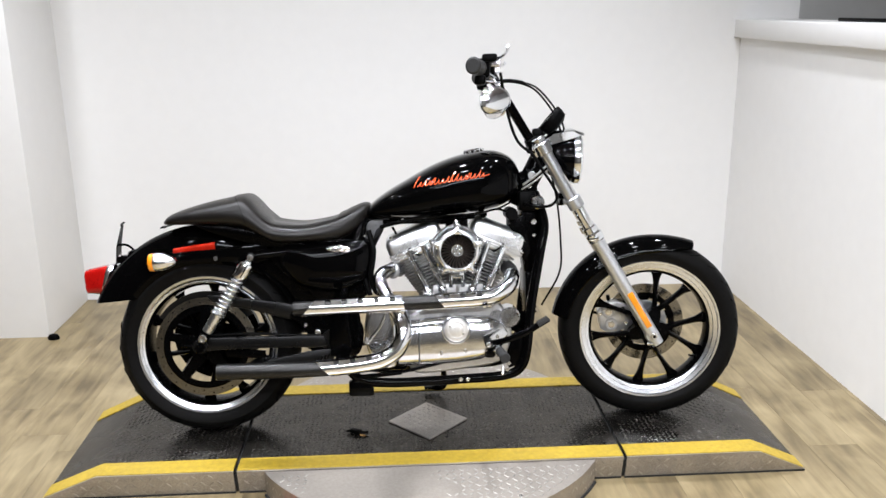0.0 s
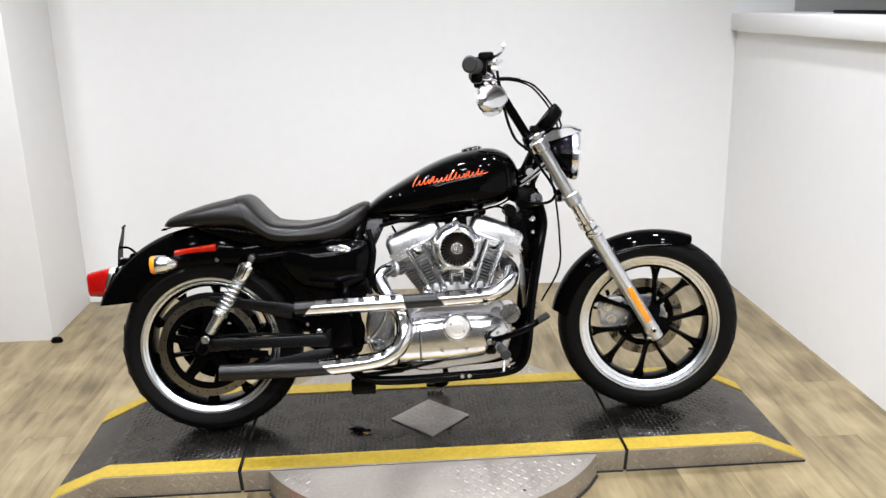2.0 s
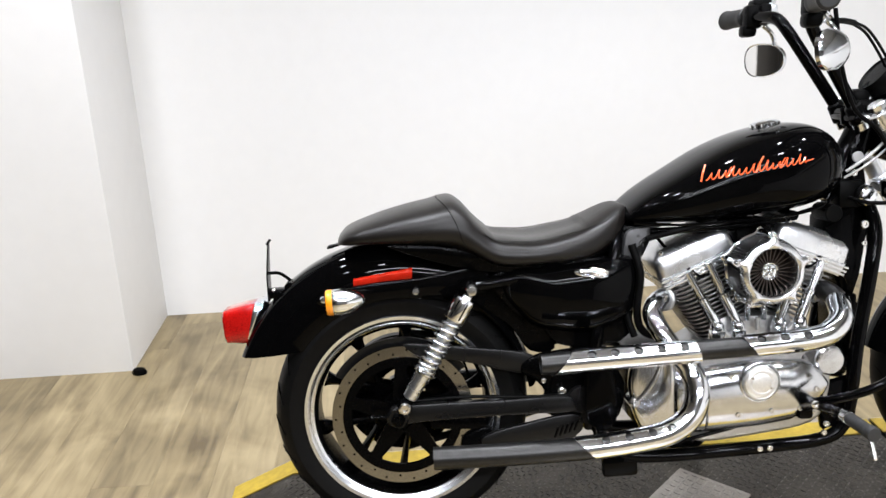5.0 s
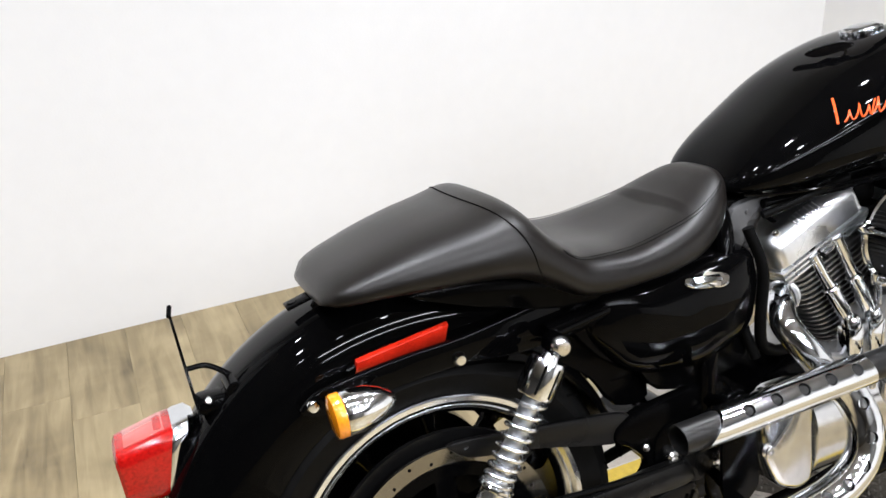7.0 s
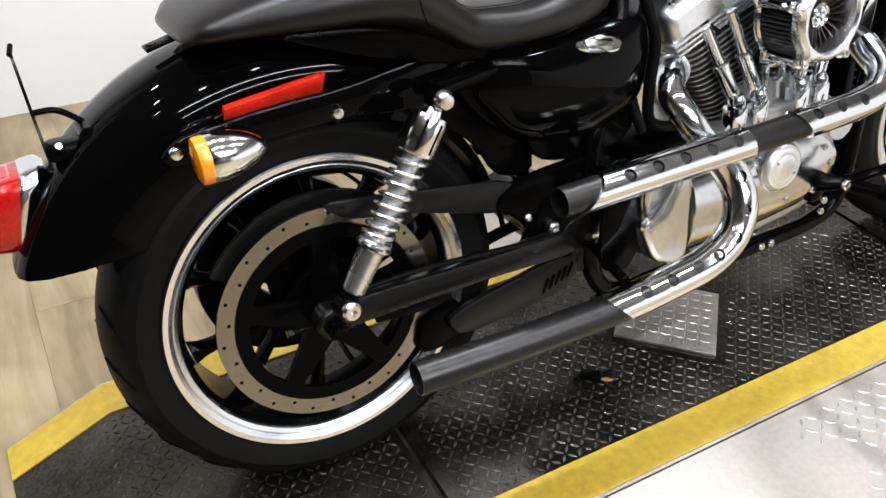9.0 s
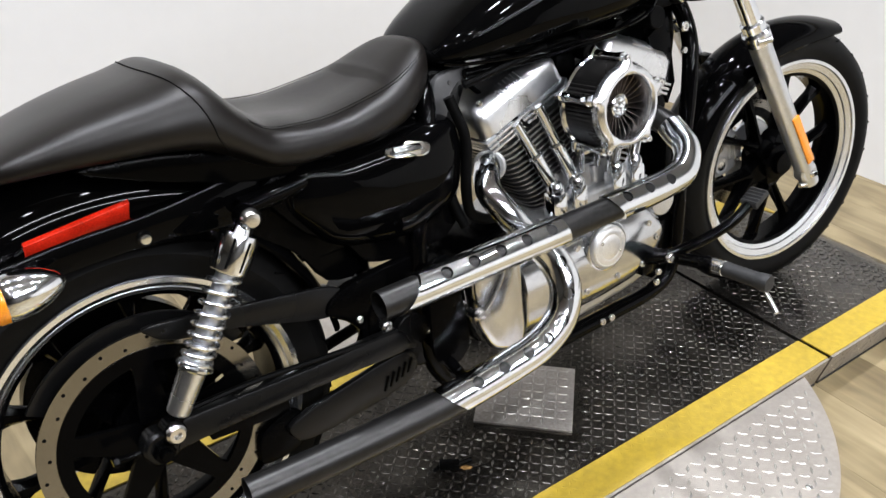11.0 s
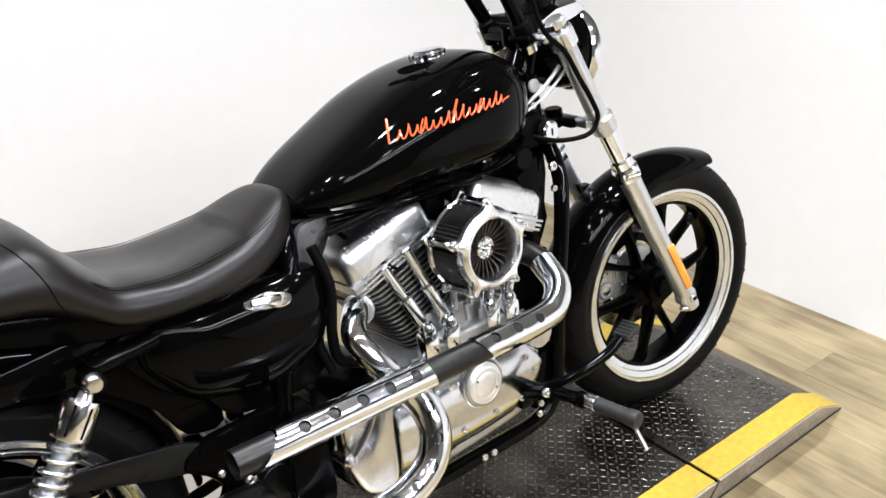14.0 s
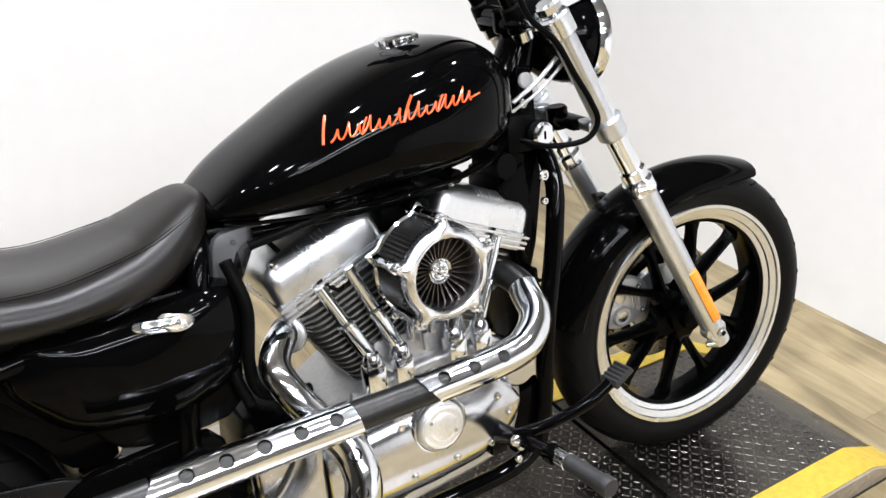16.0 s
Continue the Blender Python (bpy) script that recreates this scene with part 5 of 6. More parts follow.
p_("drive_belt", join(tube([(RW.x, 0.105, RW.z + 0.155), (-0.45, 0.105, 0.425), (-0.16, 0.105, 0.395)], 0.011, 8, 3, flat=0.35), tube([(RW.x, 0.105, RW.z - 0.155), (-0.45, 0.105, 0.22), (-0.16, 0.105, 0.275)], 0.011, 8, 3, flat=0.35)), RUBBER, label="black rubber drive belt")
p_("rear_caliper", join(plate(soft([(-0.62, 0.25), (-0.56, 0.275), (-0.53, 0.235), (-0.56, 0.19), (-0.63, 0.19)]), -0.105, -0.058, 0.007), plate([(-0.70, 0.30), (-0.56, 0.29), (-0.56, 0.262), (-0.69, 0.272)], -0.100, -0.09, 0.003)), SATIN, label="black rear brake caliper")
carrier = p_("caliper_carrier", plate(soft([(-0.585, 0.255), (-0.34, 0.300), (-0.325, 0.255), (-0.36, 0.225), (-0.56, 0.205)]), -0.118, -0.104, 0.005), SHEEN, label="black cast bracket under the swinging arm")
each("rib", [rod((-0.40 + 0.012 * k, -0.117, 0.235 + 0.004 * k), (-0.39 + 0.012 * k, -0.120, 0.262 + 0.004 * k), 0.003, 6) for k in range(5)], MATT, carrier)
for x, y, z, r in ((-0.380, -0.114, 0.351, 0.0105), (-0.295, -0.112, 0.315, 0.0145), (-0.30, -0.118, 0.40, 0.008), (-0.42, -0.10, 0.375, 0.007)):
    p_("pivot_bolt", join(spin([(0, -0.03), (r, -0.03), (r, 0.008), (r * 0.6, 0.011), (r * 0.5, 0.006), (0, 0.006)], (x, y, z), (0, -1, 0), 16)), BOLT, label="bright hex-socket bolt")
p_("pivot_plate", plate(soft([(-0.40, 0.40), (-0.27, 0.43), (-0.22, 0.36), (-0.24, 0.26), (-0.33, 0.27), (-0.41, 0.32)]), -0.108, -0.095, 0.004), SATIN, label="black pivot plate")

p_("battery_box", join(plate(soft([(-0.56, 0.64), (-0.40, 0.665), (-0.20, 0.665), (-0.195, 0.46), (-0.30, 0.445), (-0.385, 0.455), (-0.425, 0.515), (-0.48, 0.535)], 3), -0.098, 0.090, 0.008), box((-0.40, 0, 0.56), (0.12, 0.14, 0.16), 0.01)), SATIN, label="black battery box behind the oil tank")
p_("battery_tray", plate(soft([(-0.600, 0.640), (-0.440, 0.660), (-0.400, 0.560), (-0.375, 0.430), (-0.449, 0.436), (-0.483, 0.500), (-0.535, 0.540), (-0.575, 0.560)], 3), -0.068, -0.050, 0.004), SATIN, label="black battery tray plate inside the mudguard")
p_("arm_gusset", plate(soft([(-0.435, 0.440), (-0.25, 0.455), (-0.23, 0.36), (-0.25, 0.255), (-0.36, 0.262), (-0.445, 0.308), (-0.420, 0.330), (-0.416, 0.350), (-0.440, 0.378), (-0.475, 0.398), (-0.47, 0.42)], 3), -0.104, -0.082, 0.006), SATIN, label="black gusset joining arm and pivot")
p_("inner_mudguard", guard(RW, 62, 8, 0.335, lambda t: 0.02, lambda t: 0.075, thick=0.003, n=20), SATIN, label="black inner rear mudguard")
# oil tank cover
oc = p_("oil_tank", pillow(soft([(-0.500, 0.655), (-0.40, 0.652), (-0.192, 0.668), (-0.176, 0.60), (-0.196, 0.520), (-0.295, 0.478), (-0.440, 0.500), (-0.515, 0.590)], 6), [(0.2, 0.112), (0.9, 0.105), (0.985, 0.088), (1.0, 0.065), (1.0, -0.070), (0.995, -0.084), (0.975, -0.097), (0.935, -0.107), (0.87, -0.115), (0.75, -0.122), (0.55, -0.128), (0.3, -0.132), (0.08, -0.133)]), GLOSS, label="black gloss oil tank side cover")
PLUG = Matrix.Translation((-0.301, -0.1220, 0.6330)) @ pose(0, 0, 0, -48, 6, 0)
part("plug_seat", moved(spin([(0, -0.004), (0.026, -0.004), (0.028, 0.0), (0.027, 0.003), (0.020, 0.0045), (0, 0.005)], axis=(0, -1, 0), seg=32), PLUG @ Matrix.Diagonal((1.5, 0.7, 0.55, 1))), CHROME, oc, "chrome tongue of the oil filler")
plug_ = part("filler_plug", moved(spin([(0, 0), (0.0235, 0), (0.0250, 0.003), (0.0240, 0.0075), (0.0180, 0.0110), (0.010, 0.0125), (0, 0.013)], axis=(0, -1, 0), seg=36), PLUG @ Matrix.Translation((0.016, -0.001, 0.004)) @ Matrix.Diagonal((1.0, 0.55, 0.80, 1))), PIPE, oc, "polished domed oil filler plug with a bright rim")
part("plug_rim", moved(spin([(0.0235, -0.002), (0.0262, -0.001), (0.0268, 0.003), (0.0250, 0.0062), (0.0240, 0.004)], axis=(0, -1, 0), seg=36, loop=True), PLUG @ Matrix.Translation((0.016, -0.001, 0.004)) @ Matrix.Diagonal((1.0, 0.55, 0.80, 1))), CHROME, plug_, "chrome rim")
part("plug_bar", moved(box((-0.006, -0.0085, -0.004), (0.052, 0.007, 0.013), 0.003), PLUG), CHROME, oc, "bright finger grip")
p_("coil_cover", join(plate(soft([(-0.214, 0.668), (-0.204, 0.722), (-0.128, 0.728), (-0.126, 0.706), (-0.168, 0.690), (-0.182, 0.640), (-0.196, 0.575), (-0.218, 0.580)], 4), -0.072, -0.020, 0.008), rod((-0.176, -0.072, 0.706), (-0.176, -0.0745, 0.706), 0.004, 10)), GREY_PLASTIC, label="grey plastic coil cover below the seat nose")
each("breather_hose", (tube([(-0.20, -0.10, 0.69), (-0.185, -0.115, 0.62), (-0.195, -0.118, 0.54), (-0.185, -0.11, 0.49), (-0.15, -0.10, 0.465), (-0.10, -0.09, 0.455)], 0.0095, 12), tube([(-0.16, -0.09, 0.70), (-0.10, -0.105, 0.715), (0.0, -0.11, 0.735)], 0.007, 10), tube([(-0.21, -0.09, 0.60), (-0.215, -0.10, 0.53), (-0.20, -0.11, 0.47)], 0.009, 10)), MATT, bike, "black rubber breather hose")

# ---- engine ----
CRANK = Vector((0.09, 0, 0.335))
case = p_("crankcase", join(plate(soft([(-0.085, 0.395), (-0.050, 0.418), (0.010, 0.450), (0.175, 0.462), (0.255, 0.430), (0.285, 0.33), (0.25, 0.225), (0.0, 0.200), (-0.06, 0.203), (-0.09, 0.26)], 5), -0.105, 0.105, 0.012, 3), plate([(0.0, 0.44), (0.20, 0.44), (0.185, 0.505), (0.015, 0.505)], -0.085, 0.085, 0.01)), CAST, label="silver cast engine crankcase")
COVER_TOP = [(-0.12, 0.388), (-0.04, 0.392), (0.03, 0.400), (0.10, 0.402), (0.20, 0.396), (0.24, 0.378), (0.262, 0.345)]
COVER_LOW = [(-0.12, 0.232), (-0.04, 0.232), (0.08, 0.236), (0.17, 0.246), (0.21, 0.262), (0.245, 0.29), (0.262, 0.325)]


def level(line, x):
    for (x0, a), (x1, b) in zip(line, line[1:]):
        if x <= x1:
            return a + (b - a) * (x - x0) / (x1 - x0)
    return line[-1][1]


def cover_y(x, z):
    """The crowned face of the gearcase covers."""
    zt, zb = level(COVER_TOP, x), level(COVER_LOW, x)
    s = min(1, abs(z - (zt + zb) / 2) / ((zt - zb) / 2))
    return -0.112 - 0.033 * (1 - s ** 2.6) ** 0.7 * min(1, (0.275 - x) / 0.07) ** 0.5


def crowned(xs):
    rings = []
    for x in xs:
        zt, zb = level(COVER_TOP, x), level(COVER_LOW, x)
        zs = [(zt + zb) / 2 - (zt - zb) / 2 * math.cos(math.pi * k / 20) for k in range(21)]
        edge = 0.0025 if x in (xs[0], xs[-1]) else 0.0
        rings.append([(x, -0.100, zb)] + [(x, cover_y(x, z) + edge, z) for z in zs] + [(x, -0.100, zt)])
    return loft(rings)


gear = part("gear_cover", crowned([-0.0390, -0.037, -0.02, 0.01, 0.05, 0.09, 0.13, 0.17, 0.20, 0.225, 0.245, 0.256, 0.262]), COVER, case, "polished gearcase cover")
TIMER = (0.086, -0.146, 0.358)
part("timer_cover", spin([(0, -0.004), (0.0405, -0.004), (0.0415, 0.004), (0.0400, 0.0070), (0.0380, 0.0086), (0.0365, 0.0080), (0.0350, 0.0092), (0.0260, 0.0104), (0.0245, 0.0098), (0.0230, 0.0107), (0.010, 0.0114), (0, 0.0116)], TIMER, (0, -1, 0), 48), BRUSHED, case, "round brushed timer cover")
part("timer_cup", spin([(0.0425, -0.014), (0.0490, -0.014), (0.0500, -0.006), (0.0490, 0.0005), (0.0465, 0.0015), (0.0440, -0.0015), (0.0425, -0.006)], TIMER, (0, -1, 0), 48, loop=True), COVER, case, "polished cup round the timer cover")
each("timer_screw", [screw((TIMER[0] + 0.026 * math.cos(a), TIMER[1] - 0.0098, TIMER[2] + 0.026 * math.sin(a)), (0, -1, 0), 0.0035, 0.0025) for a in (2.6, 5.75)], BOLT, case)
part("rear_cover", crowned([-0.112, -0.110, -0.08, -0.0430, -0.0412]), COVER, case, "polished rear gearcase cover")
each("cover_screw", ([screw((x, cover_y(x, z) + 0.001, z), (0, -1, 0), 0.0065, 0.005) for x, z in ((-0.052, 0.356), (0.034, 0.279), (0.115, 0.284), (0.185, 0.285), (0.225, 0.33), (0.205, 0.365), (0.02, 0.372))]), BOLT, gear)
spr = part("sprocket_cover", plate(soft([(-0.212, 0.432), (-0.150, 0.434), (-0.1135, 0.428), (-0.1125, 0.335), (-0.1135, 0.236), (-0.150, 0.226), (-0.192, 0.246), (-0.216, 0.300), (-0.224, 0.372)], 5), -0.142, -0.100, 0.014, 4), COVER, case, "polished sprocket cover")
part("cover_rib", tube([(-0.150, -0.138, 0.424), (-0.164, -0.144, 0.385), (-0.188, -0.145, 0.352), (-0.213, -0.141, 0.326)], 0.0052, 10), COVER, spr)
part("boss", join(rod((-0.213, -0.095, 0.326), (-0.213, -0.143, 0.326), 0.0135, 18, b=0.003), screw((-0.213, -0.142, 0.326), (0, -1, 0), 0.010, 0.006)), BOLT, spr, "bright cover bolt")
part("gearbox", plate(soft([(-0.20, 0.43), (-0.07, 0.455), (-0.07, 0.21), (-0.14, 0.215), (-0.215, 0.26)], 4), -0.098, 0.10, 0.01), SATIN, case, "black gearbox casting")
part("starter", join(rod((-0.285, -0.03, 0.375), (-0.285, -0.118, 0.375), 0.042, 28, b=0.008), rod((-0.262, -0.04, 0.325), (-0.262, -0.112, 0.325), 0.03, 24)), SATIN, case, "black starter motor")
part("starter_cap", spin([(0, 0), (0.012, 0), (0.012, 0.006), (0, 0.009)], (-0.297, -0.117, 0.335), (0, -1, 0), 16), BOLT, case)
part("tappet_cover", join(rod((0.272, -0.03, 0.388), (0.272, -0.117, 0.388), 0.036, 32, b=0.005), rod((0.228, -0.04, 0.392), (0.228, -0.105, 0.392), 0.028, 24, b=0.004)), COVER, case, "polished round oil-pump cap")
part("oil_filter", rod((0.28, 0.0, 0.36), (0.36, 0.0, 0.345), 0.038, 28, b=0.006), SATIN, case, "black oil filter")
for x in (-0.005, 0.045, 0.145, 0.195):
    part("tappet_block", join(box((x, -0.112, 0.455), (0.034, 0.03, 0.06), 0.006), spin([(0, 0), (0.016, 0), (0.016, 0.012), (0.011, 0.02), (0, 0.02)], (x, -0.113, 0.482), (0, 0, 1), 18)), CHROME, case, "chrome tappet block")
each("case_rib", ([tube([(0.10 + 0.11 * math.cos(a), -0.107, 0.385 + 0.09 * math.sin(a)), (0.10 + 0.16 * math.cos(a), -0.105, 0.385 + 0.12 * math.sin(a))], 0.006, 8, 2) for a in (0.5, 1.0, 1.6, 2.2, 2.7)]), CAST, case)


def cylinder(tilt, name, label, ahead=0.0):
    M = Matrix.Translation(CRANK + Vector((ahead, 0, ahead * 0.6))) @ pose(0, 0, 0, 0, tilt, 0)
    cyl_ = p_(name, moved(spin([(0.055, 0.12), (0.055, 0.30), (0, 0.30)], (0, 0, 0), (0, 0, 1), 32), M), MATT, label=label)

    def fin(wx, wy, th):
        r = 0.03
        out = []
        for cx, cy, a0 in ((wx - r, wy - r, 0), (-wx + r, wy - r, 90), (-wx + r, -wy + r, 180), (wx - r, -wy + r, 270)):
            out += [(cx + r * math.cos(radians(a0 + 22.5 * k)), cy + r * math.sin(radians(a0 + 22.5 * k))) for k in range(5)]
        return loft([[(x, y, -th / 2) for x, y in out], [(x * 1.004, y * 1.004, 0) for x, y in out], [(x, y, th / 2) for x, y in out]])

    one = part("fin", fin(0.067, 0.090, 0.0036), FIN, cyl_, at=M @ Matrix.Translation((0, 0, 0.152)))
    for k in (-4, -3, -2, -1, 1, 2, 3, 4, 5, 6, 7, 8):
        again(one, M @ Matrix.Translation((0, 0, 0.152 + 0.0112 * k)) @ Matrix.Diagonal((0.98 + 0.040 * k, 1 + 0.008 * k, 1, 1)))
    hf = part("head_fin", fin(0.084, 0.095, 0.0042), FIN, cyl_, at=M @ Matrix.Translation((0, 0, 0.2525)))
    for k in range(1, 4):
        again(hf, M @ Matrix.Translation((0, 0, 0.2525 + 0.0112 * k)) @ Matrix.Diagonal((1 + 0.035 * k, 1 + 0.012 * k, 1, 1)))
    part("head", moved(box((0, 0, 0.276), (0.145, 0.155, 0.058), 0.01), M), CAST, cyl_, "silver cylinder head")
    flip = 1 if tilt < 0 else -1
    turn = lambda out: [(x * flip, z) for x, z in out]
    part("rocker_base", moved(plate(turn([(-0.098, 0.2960), (0.086, 0.2960), (0.089, 0.3275), (-0.103, 0.3275)]), -0.093, 0.093, 0.002), M), SILVER, cyl_, "stepped aluminium rocker box base")
    for k in range(3):
        part("base_rib", moved(plate(turn([(-0.105 - 0.002 * k, 0.2995 + 0.0092 * k), (0.092, 0.2995 + 0.0092 * k), (0.092, 0.3050 + 0.0092 * k), (-0.105 - 0.002 * k, 0.3050 + 0.0092 * k)]), -0.1025, 0.1025, 0.0018), M), SILVER, cyl_)
    cover = []
    for z, x0, x1, w in ((0.3265, -0.105, 0.089, 0.0985), (0.3285, -0.107, 0.091, 0.1005), (0.3450, -0.106, 0.090, 0.1000), (0.3620, -0.105, 0.089, 0.0990), (0.3690, -0.102, 0.087, 0.0965), (0.3770, -0.095, 0.082, 0.0900), (0.3830, -0.083, 0.075, 0.0800), (0.3860, -0.072, 0.068, 0.0720)):
        r, out = 0.020, []
        for cx, cy, a0 in ((x1 - r, w - r, 0), (x0 + r, w - r, 90), (x0 + r, -w + r, 180), (x1 - r, -w + r, 270)):
            out += [((cx + r * math.cos(radians(a0 + 22.5 * k))) * flip, cy + r * math.sin(radians(a0 + 22.5 * k)), z) for k in range(5)]
        cover.append(out)
    part("rocker_cover", moved(loft(cover), M), SILVER, cyl_, "polished aluminium rocker cover", sharp=34)
    for k in range(7):
        part("top_rib", moved(moved(box((0, 0, 0), (0.0034, 0.022, 0.006), 0.001), Matrix.Translation((flip * (-0.040 + 0.0085 * k), -0.0835, 0.3800)) @ pose(0, 0, 0, 32, 0, 0)), M), SILVER, cyl_)
    each("cover_bolt", [moved(screw((flip * x, -0.080, 0.3800), (0, -0.5, 1), 0.0060, 0.006), M) for x in (-0.078, 0.062)], BOLT, cyl_)
    part("spark_plug_lead", moved(tube([(0.0, -0.075, 0.285), (-0.02 * flip, -0.10, 0.30), (-0.05 * flip, -0.08, 0.36), (-0.06 * flip, -0.03, 0.41)], 0.0042, 8), M), MATT, cyl_)
    return cyl_


case.location = (0, -0.010, -0.006)
cr = cylinder(-22, "rear_cylinder", "finned rear engine cylinder with polished rocker box")
cf = cylinder(22, "front_cylinder", "finned front engine cylinder with polished rocker box", 0.013)
for par, top_, bot in ((cr, (-0.068, -0.100, 0.615), (-0.005, -0.114, 0.49)), (cr, (-0.018, -0.102, 0.635), (0.045, -0.114, 0.49)), (cf, (0.205, -0.102, 0.642), (0.148, -0.114, 0.49)), (cf, (0.257, -0.100, 0.622), (0.200, -0.114, 0.49))):
    a, b = Vector(bot), Vector(top_)
    m1, m2 = a.lerp(b, 0.42), a.lerp(b, 0.50)
    part("pushrod_tube", join(rod(a, m2, 0.0130, 18), rod(m1, m2, 0.0150, 18, b=0.003), rod(m2, b, 0.0105, 18)), CHROME, par, "chrome pushrod tube")
p_("carburettor", join(box((0.09, -0.02, 0.62), (0.075, 0.12, 0.09), 0.012), rod((0.06, 0, 0.60), (-0.005, 0, 0.63), 0.024), rod((0.12, 0, 0.60), (0.185, 0, 0.63), 0.024), box((0.09, -0.03, 0.69), (0.05, 0.07, 0.05), 0.01), rod((0.12, -0.06, 0.705), (0.12, -0.095, 0.70), 0.017)), MATT, label="dark carburettor body between the cylinders")
p_("manifold_bracket", join(box((0.095, -0.100, 0.535), (0.05, 0.02, 0.03), 0.005), rod((0.075, -0.105, 0.53), (0.075, -0.105, 0.49), 0.008), rod((0.115, -0.105, 0.53), (0.115, -0.105, 0.49), 0.008)), CHROME, label="chrome air-cleaner bracket")

# air cleaner
AC = Vector((0.0925, -0.032, 0.623))


def at_(y):
    return (AC.x, y + AC.y, AC.z)


def lobed(table, centre, lobe, sharp_):
    """A closed ring with five lobes. table: (radius, height along y, share of the lobe)."""
    rows = []
    for r, y, k in table:
        row = []
        for i in range(120):
            a = 2 * math.pi * i / 120
            q = r + lobe * k * max(0, math.cos(2.5 * (a - 0.31)) ** 2) ** sharp_
            row.append((centre.x + q * math.cos(a), y + centre.y, centre.z + q * math.sin(a)))
        rows.append(row)
    bm = loft(rows + [rows[0]], caps=False)
    bmesh.ops.remove_doubles(bm, verts=bm.verts, dist=1e-6)
    return bm


air = p_("air_cleaner", lobed([(0.040, -0.094, 0), (0.0795, -0.094, 0.9), (0.0830, -0.097, 1), (0.0830, -0.104, 1), (0.0795, -0.107, 0.9), (0.040, -0.107, 0)], AC, 0.0145, 15), CHROME, label="round chrome turbine-style air cleaner")
pleats = bmesh.new()
vs = [[pleats.verts.new((AC.x + r * math.cos(a), y, AC.z + r * math.sin(a))) for r, a in (((0.0765 if k % 2 else 0.0690), 2 * math.pi * k / 128) for k in range(128))] for y in (-0.106, -0.164)]
for k in range(128):
    pleats.faces.new((vs[0][k], vs[0][(k + 1) % 128], vs[1][(k + 1) % 128], vs[1][k]))
part("filter_element", moved(pleats, Matrix.Translation((0, AC.y, 0))), FILTER, air, "black pleated filter", sharp=10)
part("face_ring", lobed([(0.0690, -0.160, 0.7), (0.0722, -0.1635, 1), (0.0728, -0.1720, 1), (0.0710, -0.1785, 1), (0.0672, -0.1830, 0.9), (0.0630, -0.1850, 0.5), (0.0590, -0.1850, 0.1), (0.0565, -0.1830, 0), (0.0550, -0.1790, 0), (0.0545, -0.1600, 0), (0.0545, -0.1380, 0)], AC, 0.0150, 13), POLISH, air, "chrome lobed face ring")
for k in range(5):
    a = 0.31 + 2 * math.pi * k / 5
    c, s = math.cos(a), math.sin(a)
    px_, pz_ = AC.x + 0.0835 * c, AC.z + 0.0835 * s
    part("face_screw", screw((px_, -0.1765 + AC.y, pz_), (0, -1, 0), 0.0062, 0.005), BOLT, air)
    part("standoff", join(rod((px_, -0.104 + AC.y, pz_), (px_, -0.170 + AC.y, pz_), 0.0068, 14), rod((px_, -0.106 + AC.y, pz_), (px_, -0.124 + AC.y, pz_), 0.0092, 14, r2=0.0075), rod((px_, -0.150 + AC.y, pz_), (px_, -0.170 + AC.y, pz_), 0.0075, 14, r2=0.0098)), CHROME, air, "chrome standoff post")
# near-black disc paints the shade deep behind the blades
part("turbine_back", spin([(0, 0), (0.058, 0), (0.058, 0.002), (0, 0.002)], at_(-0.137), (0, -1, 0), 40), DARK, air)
blade = loft([[(-0.0007, -0.157, 0.016), (0.0007, -0.157, 0.016), (0.0030, -0.1665, 0.016), (0.0016, -0.1665, 0.016)], [(-0.0015, -0.157, 0.0542), (0.0009, -0.157, 0.0542), (0.0068, -0.1685, 0.0542), (0.0050, -0.1685, 0.0542)]])
FAN = Matrix.Translation((AC.x, AC.y + 0.016, AC.z))
one = part("blade", blade, BLADE, air, at=FAN)
for k in range(1, 28):
    again(one, FAN @ pose(0, 0, 0, 0, 360 * k / 28, 0))
hub_ = part("hub_boss", spin([(0, -0.014), (0.0195, -0.014), (0.0205, 0.0), (0.0200, 0.004), (0.0180, 0.0055), (0.0160, 0.0040), (0.0145, 0.0020), (0, 0.0020)], at_(-0.154), (0, -1, 0), 32), CHROME, air, "chrome centre boss")
each("petal", [spin([(0, 0), (0.0042, 0.0005), (0.0046, 0.003), (0.003, 0.0055), (0, 0.0062)], (AC.x + 0.0092 * math.cos(0.31 + 1.2566 * k), -0.155 + AC.y, AC.z + 0.0092 * math.sin(0.31 + 1.2566 * k)), (0, -1, 0), 14) for k in range(5)] + [spin([(0, 0), (0.0050, 0), (0.0050, 0.004), (0.003, 0.007), (0, 0.0075)], at_(-0.155), (0, -1, 0), 16)], CHROME, hub_)

